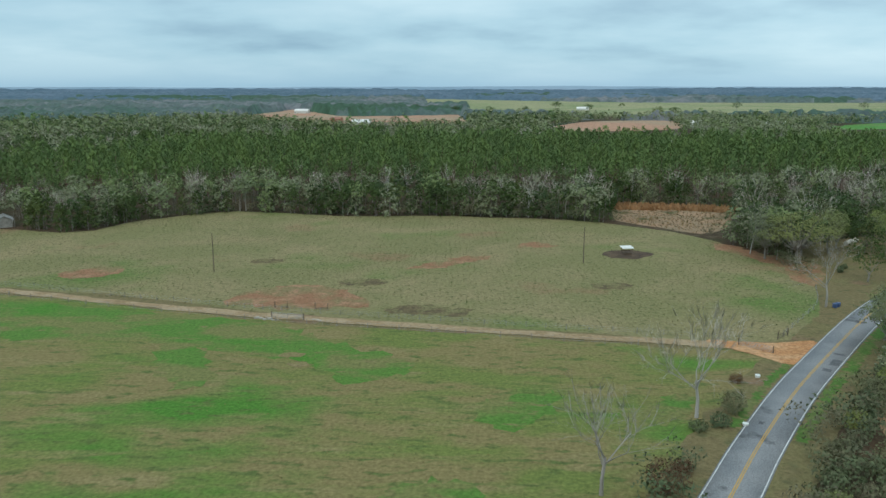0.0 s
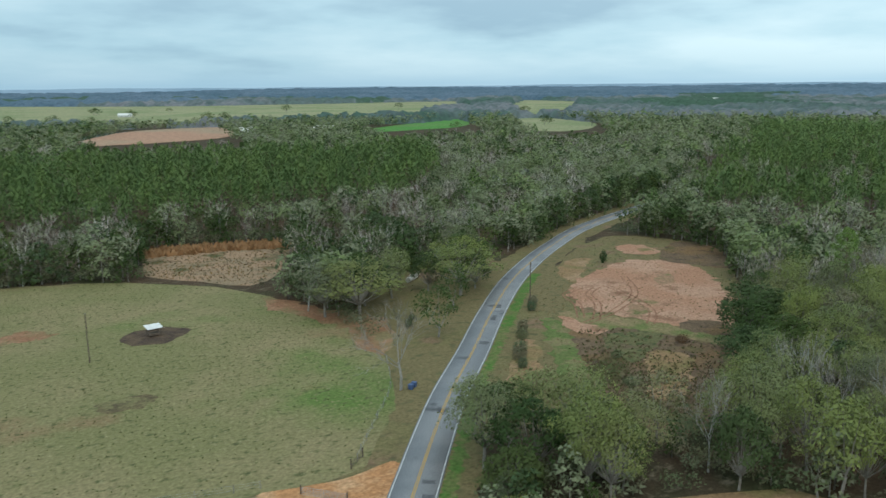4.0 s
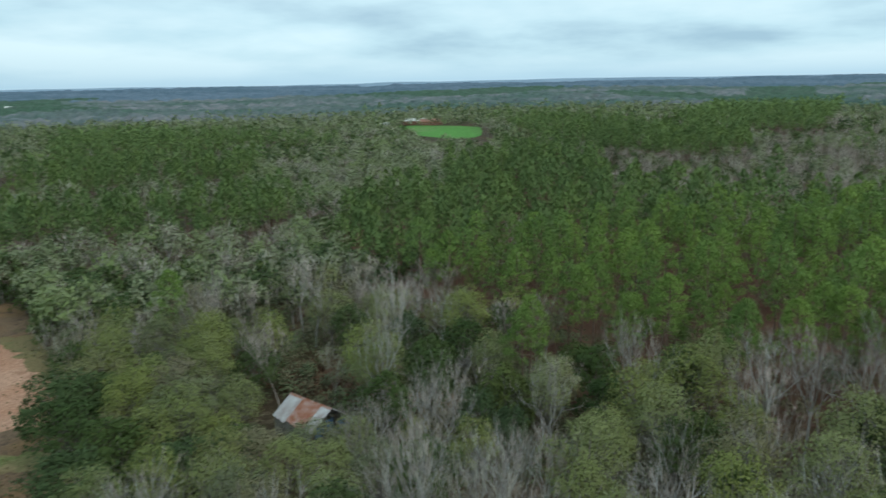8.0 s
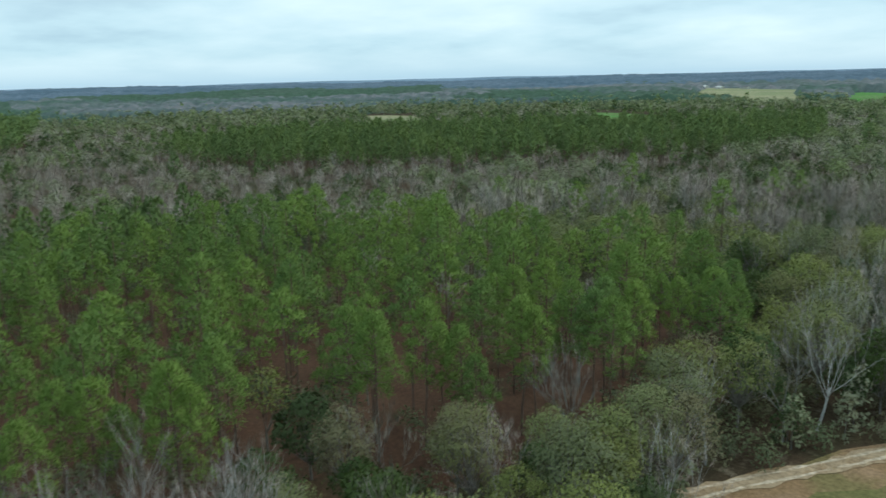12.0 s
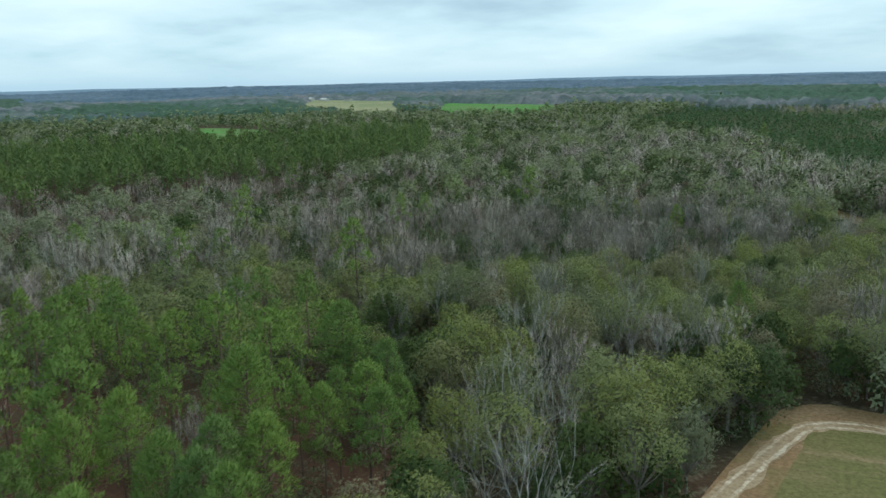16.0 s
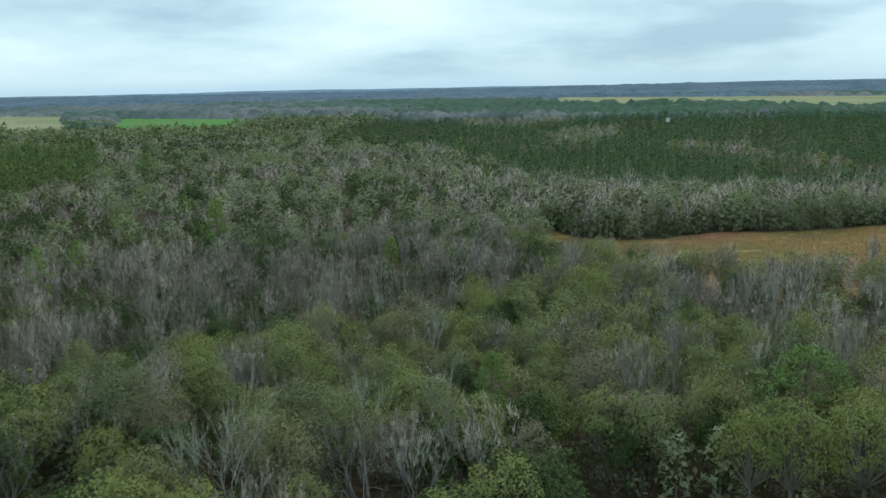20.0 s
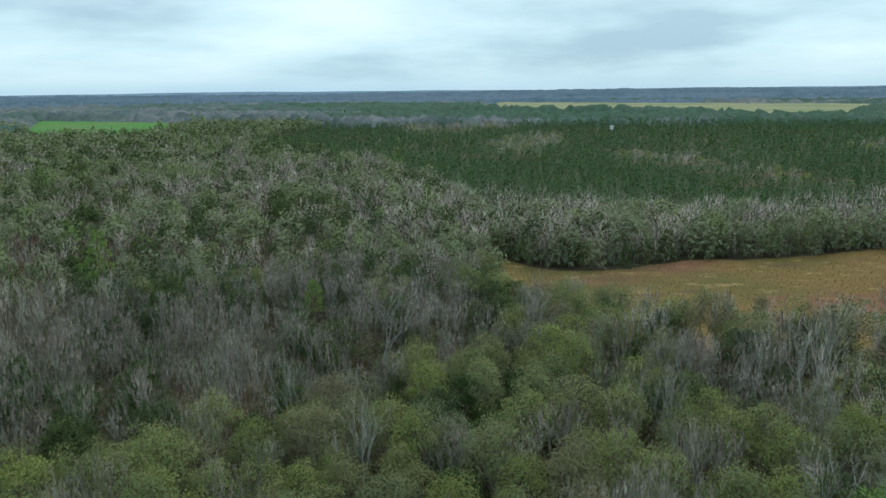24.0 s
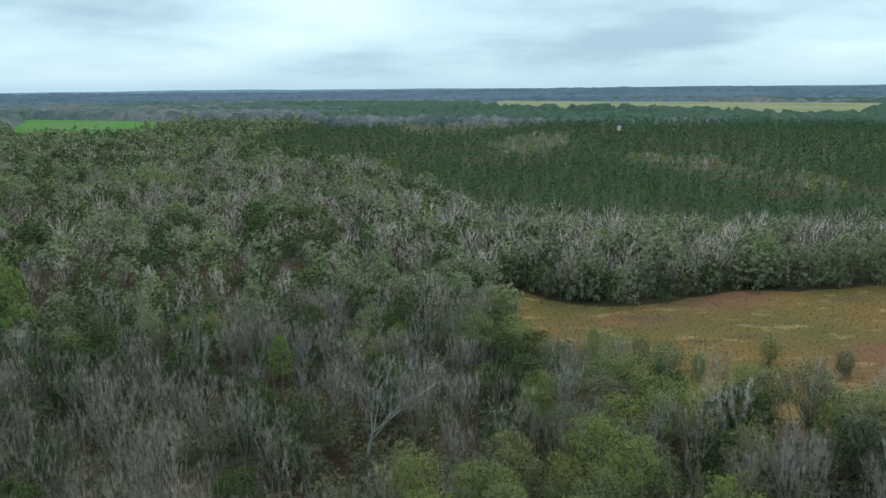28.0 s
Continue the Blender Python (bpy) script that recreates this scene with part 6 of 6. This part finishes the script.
house("shed", -152, 277, 30, 6.0, 5.0, 2.6, OLDWOOD, TIN, "grey wooden farm shed with a tin roof at the wood's edge", "shed")
HOUSES = [
    (265, 408, 20, 9, 4, 2.6, SIDING, WHITETIN, "white caravan-like cabin in the trees"), (296, 424, 60, 13, 8, 2.8, BRICKWALL, SHINGLE, "low brick house among the trees"), (234, 328, 50, 7, 5, 2.5, SIDING, TIN, "small pale cabin with a tin roof by the road"),
    (262, 362, 10, 11, 7, 2.7, SIDING, SHINGLE, "pale house in a clearing by the road"), (288, 940, 70, 22, 12, 4.0, SIDING, WHITETIN, "long white-roofed farm building beyond the pines"), (375, 930, 80, 26, 10, 4.0, SIDING, WHITETIN, "long white-roofed farm building beyond the pines"),
    (-240, 1400, 80, 24, 10, 5.0, SIDING, WHITETIN, "distant white farmhouse above a red bank"), (-140, 1080, 70, 14, 9, 4.0, BRICKWALL, RUST, "distant red-roofed farm shed"), (-98, 985, 80, 22, 12, 4.0, SIDING, WHITETIN, "distant white-roofed barn beyond the pines"),
    (-20, 1440, 85, 26, 10, 4.0, SIDING, SHINGLE, "distant farmhouse among dark trees"), (262, 1545, 80, 22, 10, 4.0, SIDING, WHITETIN, "distant white-roofed farm shed"), (283, 925, 80, 16, 8, 4.0, SIDING, WHITETIN, "white-roofed shed behind the pines"),
    (960, 325, 10, 30, 10, 4.0, BRICKWALL, WHITETIN, "distant brick farm building with a white roof"), (930, 300, 10, 24, 9, 4.0, BRICKWALL, RUST, "distant red farm shed by a green field"), (920, 352, 10, 16, 9, 4.0, SIDING, WHITETIN, "distant white farm shed by a green field"),
    (1290, -1690, 60, 22, 10, 4.5, SIDING, WHITETIN, "distant white farmhouse on the hill pasture"), (1230, -1660, 60, 30, 9, 4.0, SIDING, WHITETIN, "distant long white shed on the hill pasture"), (1150, -1640, 60, 26, 9, 4.0, SIDING, SHINGLE, "distant long shed on the hill pasture"),
    (571, -735, 60, 12, 7, 3.0, SIDING, WHITETIN, "white shed beside a pasture"), (1650, 1500, 40, 40, 12, 5.0, SIDING, WHITETIN, "distant long white building in the woods"),
]
for hx, hy, ht, hl, hw, hh, hm, hr, lb in HOUSES:
    house("house" if hm is not SIDING or hr is SHINGLE else "farm_building", hx, hy, ht, hl, hw, hh, hm, hr, lb, "house" if hr is SHINGLE else "farm building", hr is SHINGLE)

# white watch stand over the young pines
e = thing("watch_stand", -30, -800, 15, "white-sided hunting stand on tall legs above young pines", "stand")
for sx in (-1.0, 0.85):
    for sy in (-1.0, 0.85):
        part("leg", Form().box(sx, sy, 0, sx + 0.15, sy + 0.15, 9.0), DARKWOOD, e)
part("cabin", Form().box(-1.3, -1.3, 9.0, 1.3, 1.3, 12.6, 0.05), WHITETIN, e)
part("roof", Form().box(-1.6, -1.6, 12.6, 1.6, 1.6, 12.8, 0.02), WHITETIN, e)

# pond beyond the northern pines
patch("pond", [(118, 925), (127, 1005), (172, 1063), (230, 1080), (200, 1000), (155, 970)], WATER, 0.4, "grey farm pond reflecting the sky", "water", 20.0, 1.0)

# round dark trees standing in the far northern fields
ft = new("field_tree")
tagged(ft, "round dark evergreen tree standing in a distant field", "tree", "field trees")
tw, tl = hardwood(400, 13, 1.0, "dark", 1)
part("trunk", tw, BARK, ft)
part("crown", tl, DARKLEAF, ft)
first = True
for q in ((-45, 1400), (-25, 1405), (20, 1400), (75, 1330), (228, 1640), (266, 1490), (320, 1210), (360, 1270), (144, 1170), (119, 1170), (-59, 1010), (22, 1380), (230, 1680), (278, 1590), (367, 1690), (325, 1240), (546, 1530), (122, 1230), (165, 1200), (783, 1530), (790, 1110), (170, 1165), (190, 1180), (345, 1225), (640, 860), (660, 880), (680, 820), (500, 840)):
    m = pose(q[0], q[1], float(hgt(*q)), 0, 0, float(rng.uniform(0, 360)))
    if first:
        ft.matrix_basis = m
        t, first = ft, False
    else:
        t = copy_thing(ft, m)
    s_ = float(rng.uniform(0.85, 1.5))
    t.scale = (s_ * 1.35, s_ * 1.35, s_)


# shrubs that stand out singly
def shrub(x, y, h, material, label, wide=1.0, name="shrub"):
    r = np.random.default_rng(int(x * 7 + y * 13) % 9999)
    e = thing(name, x, y, 0, label, "shrub")
    wood, leaf = Form(), Soup()
    for i in range(7):
        t = i * 0.9 + r.random()
        p, d = np.array((0, 0, -0.1)), np.array((math.cos(t) * 0.6 * wide, math.sin(t) * 0.6 * wide, 1.0))
        q = p + d * h * 0.55
        wood.tube(p, q, 0.035, 0.015, 3)
    for i in range(int(950 * min(1.8, h / 3))):
        d = r.normal(size=3)
        d /= np.linalg.norm(d)
        c = np.array((0, 0, h * 0.5)) + d * np.array((h * 0.5 * wide, h * 0.5 * wide, h * 0.47)) * r.uniform(0.55, 1.0) * (1 + 0.25 * math.sin(d[0] * 5 + x) * math.sin(d[1] * 4))
        spray(leaf, r, c, 0.25 * (0.6 + 0.8 * r.random()), 0.7, np.array((0, 0, 0.3)), np.array((0, 0, 0.4)))
    part("stems", wood, BARK, e)
    part("crown", leaf, material, e)
    return e


BROWNLEAF = foliage("brown_oak_leaves", [(0.14, 0.085, 0.05), (0.18, 0.11, 0.06)])
CEDAR = foliage("cedar_green", [(0.045, 0.085, 0.03), (0.055, 0.10, 0.035)])
for x, y, h, m, lb, w in (
    (43, 113, 4.2, SHRUBLEAF, "dark green bush in rough grass by the road", 1.0), (47.0, 90.0, 3.0, SHRUBLEAF, "dark green bush in the strip beside the road", 1.2), (51.0, 97.0, 2.7, SHRUBLEAF, "dark green bush in the strip beside the road", 1.2), (44.0, 83.0, 3.3, OLIVE, "grey-green bush in the strip beside the road", 1.2), (49.0, 86.0, 2.6, OLIVE, "grey-green bush in the strip beside the road", 1.3), (55.0, 101.0, 3.0, SHRUBLEAF, "dark green bush in the strip beside the road", 1.1), (58.0, 107.0, 3.3, OLIVE, "grey-green bush in the strip beside the road", 1.1), (61.0, 110.0, 2.6, SHRUBLEAF, "dark green bush in the strip beside the road", 1.2), (41.0, 77.0, 3.5, SHRUBLEAF, "dark green bush in the strip beside the road", 1.2), (46.0, 78.0, 2.9, BROWNLEAF, "brown-leaved bush in the strip beside the road", 1.2), (54.0, 93.0, 2.4, OLIVE, "grey-green bush in the strip beside the road", 1.3), (69.0, 116.0, 5.5, SHRUBLEAF, "tall dark bush between field and road", 1.0), (74.0, 122.0, 6.0, OLIVE, "tall grey-green bush between field and road", 1.0), (76.0, 127.0, 6.5, SHRUBLEAF, "tall dark bush between field and road", 1.0), (26.4, 88.5, 5.0, BROWNLEAF, "bush with brown dead leaves by the road", 1.2), (39.5, 108.5, 2.2, SHRUBLEAF, "low brush at the foot of a bare tree", 1.6), (36, 107, 1.8, SHRUBLEAF, "low brush at the foot of a bare tree", 1.7),
    (30, 94, 2.0, BROWNLEAF, "low brown brush by the road", 1.5), (48, 126, 1.6, BROWNLEAF, "low brown brush by the road", 1.4), (183, 231.5, 4.0, CEDAR, "small conical cedar beside the clay lot", 0.55),
    (111, 173.5, 3.4, SHRUBLEAF, "dark bush on the road verge", 1.0), (113.5, 177, 3.0, SHRUBLEAF, "dark bush on the road verge", 1.0), (119, 184, 2.6, SHRUBLEAF, "dark bush on the road verge", 1.0), (122, 188, 3.2, SHRUBLEAF, "dark bush on the road verge", 0.9), (134, 201, 2.6, SHRUBLEAF, "dark bush on the road verge", 1.0), (137, 204.5, 2.6, SHRUBLEAF, "dark bush on the road verge", 1.0), (109, 170, 2.2, SHRUBLEAF, "dark bush on the road verge", 1.0),
    (103, 205, 2.0, SHRUBLEAF, "dark bush in the bare yard", 1.0), (106, 209, 1.6, SHRUBLEAF, "dark bush in the bare yard", 1.0),
    (66, 117, 4.5, SHRUBLEAF, "grey-green bush between field and road", 1.0), (64, 112.5, 3.6, SHRUBLEAF, "dark bush between field and road", 1.0), (71, 121, 5.5, OLIVE, "grey-green bush between field and road", 1.0),
    (104.9, -221, 5.0, OLIVE, "lone bush standing in the sedge", 0.6), (98, -214, 5.5, SHRUBLEAF, "lone bush standing in the sedge", 0.7), (95, -208, 6.5, SHRUBLEAF, "lone bush standing in the sedge", 0.9), (90, -206, 5.0, OLIVE, "lone bush standing in the sedge", 0.6), (75, -213, 5.5, OLIVE, "lone bush standing in the sedge", 0.7), (65, -206, 5.0, SHRUBLEAF, "lone bush standing in the sedge", 0.7),
    (120, 152, 2.0, SHRUBLEAF, "green bramble in the dead weeds", 1.7), (128, 165, 1.6, SHRUBLEAF, "green bramble in the dead weeds", 1.8), (146, 165, 1.8, BROWNLEAF, "brown dead clump of weeds", 1.7),
):
    shrub(x, y, h, m, lb, w)
shrub(140, -140, 9.0, BROWNLEAF, "young oak still holding its russet dead leaves", 0.75, "oak_sapling")

patch("brown_glade", GLADE, SCRUB, 0.06, "glade of dead russet bracken behind the barn", "scrub", 6.0, 1.0)
# brush between the pasture and the old field, and rough tufts in the fields
hx, hy = [], []
for p, q in zip([(-2, 299), (44, 291), (86, 255), (93, 252)], [(44, 291), (62, 281), (93, 252), (99, 258)]):
    n = int(math.hypot(q[0] - p[0], q[1] - p[1]) / 2.6)
    for i in range(n):
        hx.append(p[0] + (q[0] - p[0]) * i / n + rng.normal(0, 1.5))
        hy.append(p[1] + (q[1] - p[1]) * i / n + 2.5 + rng.normal(0, 1.5))
mass("hedge", np.array(hx), np.array(hy), np.full(len(hx), 6), 41, lambda k, s: light(k, s, False), "ragged evergreen hedge behind the pasture", {6: 5.0}, "hedge")


def tufts(name, poly, step, seed, h, materials, label, weights=None, width=0.5):
    """Rough tufts of grass or weeds over a field."""
    r = np.random.default_rng(seed)
    lo, hi = np.min(poly, axis=0), np.max(poly, axis=0)
    x, y = scatter(lo[0], lo[1], hi[0], hi[1], step, seed)
    k = inside(poly, x, y) & (r.random(x.shape) < 0.55 + 0.4 * wave(x, y, 13, 1.0))
    x, y = x[k], y[k]
    V, T = [], []
    z = hgt(x, y) + 0.05
    for b in range(4):
        a = r.uniform(0, 6.283, len(x))
        hh = h * r.uniform(0.5, 1.3, len(x))
        ww = hh * width
        ex, ey = np.cos(a) * ww, np.sin(a) * ww
        ox, oy = r.normal(0, h * 0.4, len(x)), r.normal(0, h * 0.4, len(x))
        V.append(np.stack([np.stack([x + ox - ex, y + oy - ey, z], -1), np.stack([x + ox + ex, y + oy + ey, z], -1), np.stack([x + ox * 1.6 - ey * 0.5, y + oy * 1.6 + ex * 0.5, z + hh], -1)], 1))
    V = np.concatenate(V)
    me = bpy.data.meshes.new(name)
    n = len(V)
    me.vertices.add(3 * n)
    me.vertices.foreach_set("co", V.astype(np.float32).ravel())
    me.loops.add(3 * n)
    me.loops.foreach_set("vertex_index", np.arange(3 * n, dtype=np.int32))
    me.polygons.add(n)
    me.polygons.foreach_set("loop_start", np.arange(0, 3 * n, 3, dtype=np.int32))
    for m in materials:
        me.materials.append(m)
    me.polygons.foreach_set("material_index", r.integers(0, len(materials), n).astype(np.int32))
    at = me.attributes.new("tint", "FLOAT", "FACE")
    at.data.foreach_set("value", r.random(n).astype(np.float32))
    me.update()
    tagged(new(name, me), label, "grass", kind="stuff")


GRASSDARK = foliage("coarse_grass", [(0.085, 0.115, 0.035), (0.13, 0.14, 0.055), (0.11, 0.09, 0.045)])
GRASSDRY = foliage("dry_grass", [(0.26, 0.19, 0.085), (0.33, 0.23, 0.11), (0.20, 0.15, 0.07)])
WEEDS = foliage("dead_weed_stalks", [(0.16, 0.11, 0.075), (0.21, 0.15, 0.095), (0.11, 0.12, 0.055)])
BRACKEN = foliage("dead_bracken", [(0.17, 0.10, 0.07), (0.21, 0.13, 0.08), (0.15, 0.11, 0.08)])
SEDGETUFT = foliage("sedge_blades", [(0.32, 0.17, 0.060), (0.25, 0.17, 0.055), (0.24, 0.13, 0.06), (0.24, 0.21, 0.075)])
tufts("pasture_tufts", PASTURE_EDGE, 1.5, 51, 0.15, [GRASSDARK], "dark coarse tufts left ungrazed in the pasture", None, 0.8)
tufts("bracken", GLADE, 0.9, 58, 1.1, [BRACKEN], "russet dead bracken and briars")
tufts("scrub_weeds", SCRUB_EDGE, 0.65, 52, 0.42, [WEEDS, WEEDS, GRASSDARK], "dead brown weeds and brambles")
tufts("sedge_tufts", SEDGE_EDGE, 1.5, 53, 0.24, [SEDGETUFT], "orange broom sedge tufts")
TALLSEDGE = foliage("tall_sedge_blades", [(0.46, 0.25, 0.12), (0.40, 0.24, 0.12), (0.50, 0.30, 0.16)])
tufts("tall_sedge_strip", [(66, 313), (69, 325), (92, 322), (115, 314), (111, 305), (90, 312)], 0.9, 59, 1.7, [TALLSEDGE], "strip of tall orange sedge along the wood")
tufts("old_field_sedge", OLDFIELD_EDGE, 1.3, 54, 0.35, [SEDGETUFT, WEEDS], "tall dry orange sedge")
tufts("verge_tufts", LOT_EDGE, 2.0, 55, 0.25, [GRASSDRY, GRASSDARK], "rough verge grass")
tufts("meadow_tufts", [(-40, 158), (24, 146), (54, 138), (43, 115), (26, 90), (5, 60), (-40, 80)], 1.8, 56, 0.10, [GRASSDRY, GRASSDARK], "coarse tufts in the hay meadow", None, 0.9)
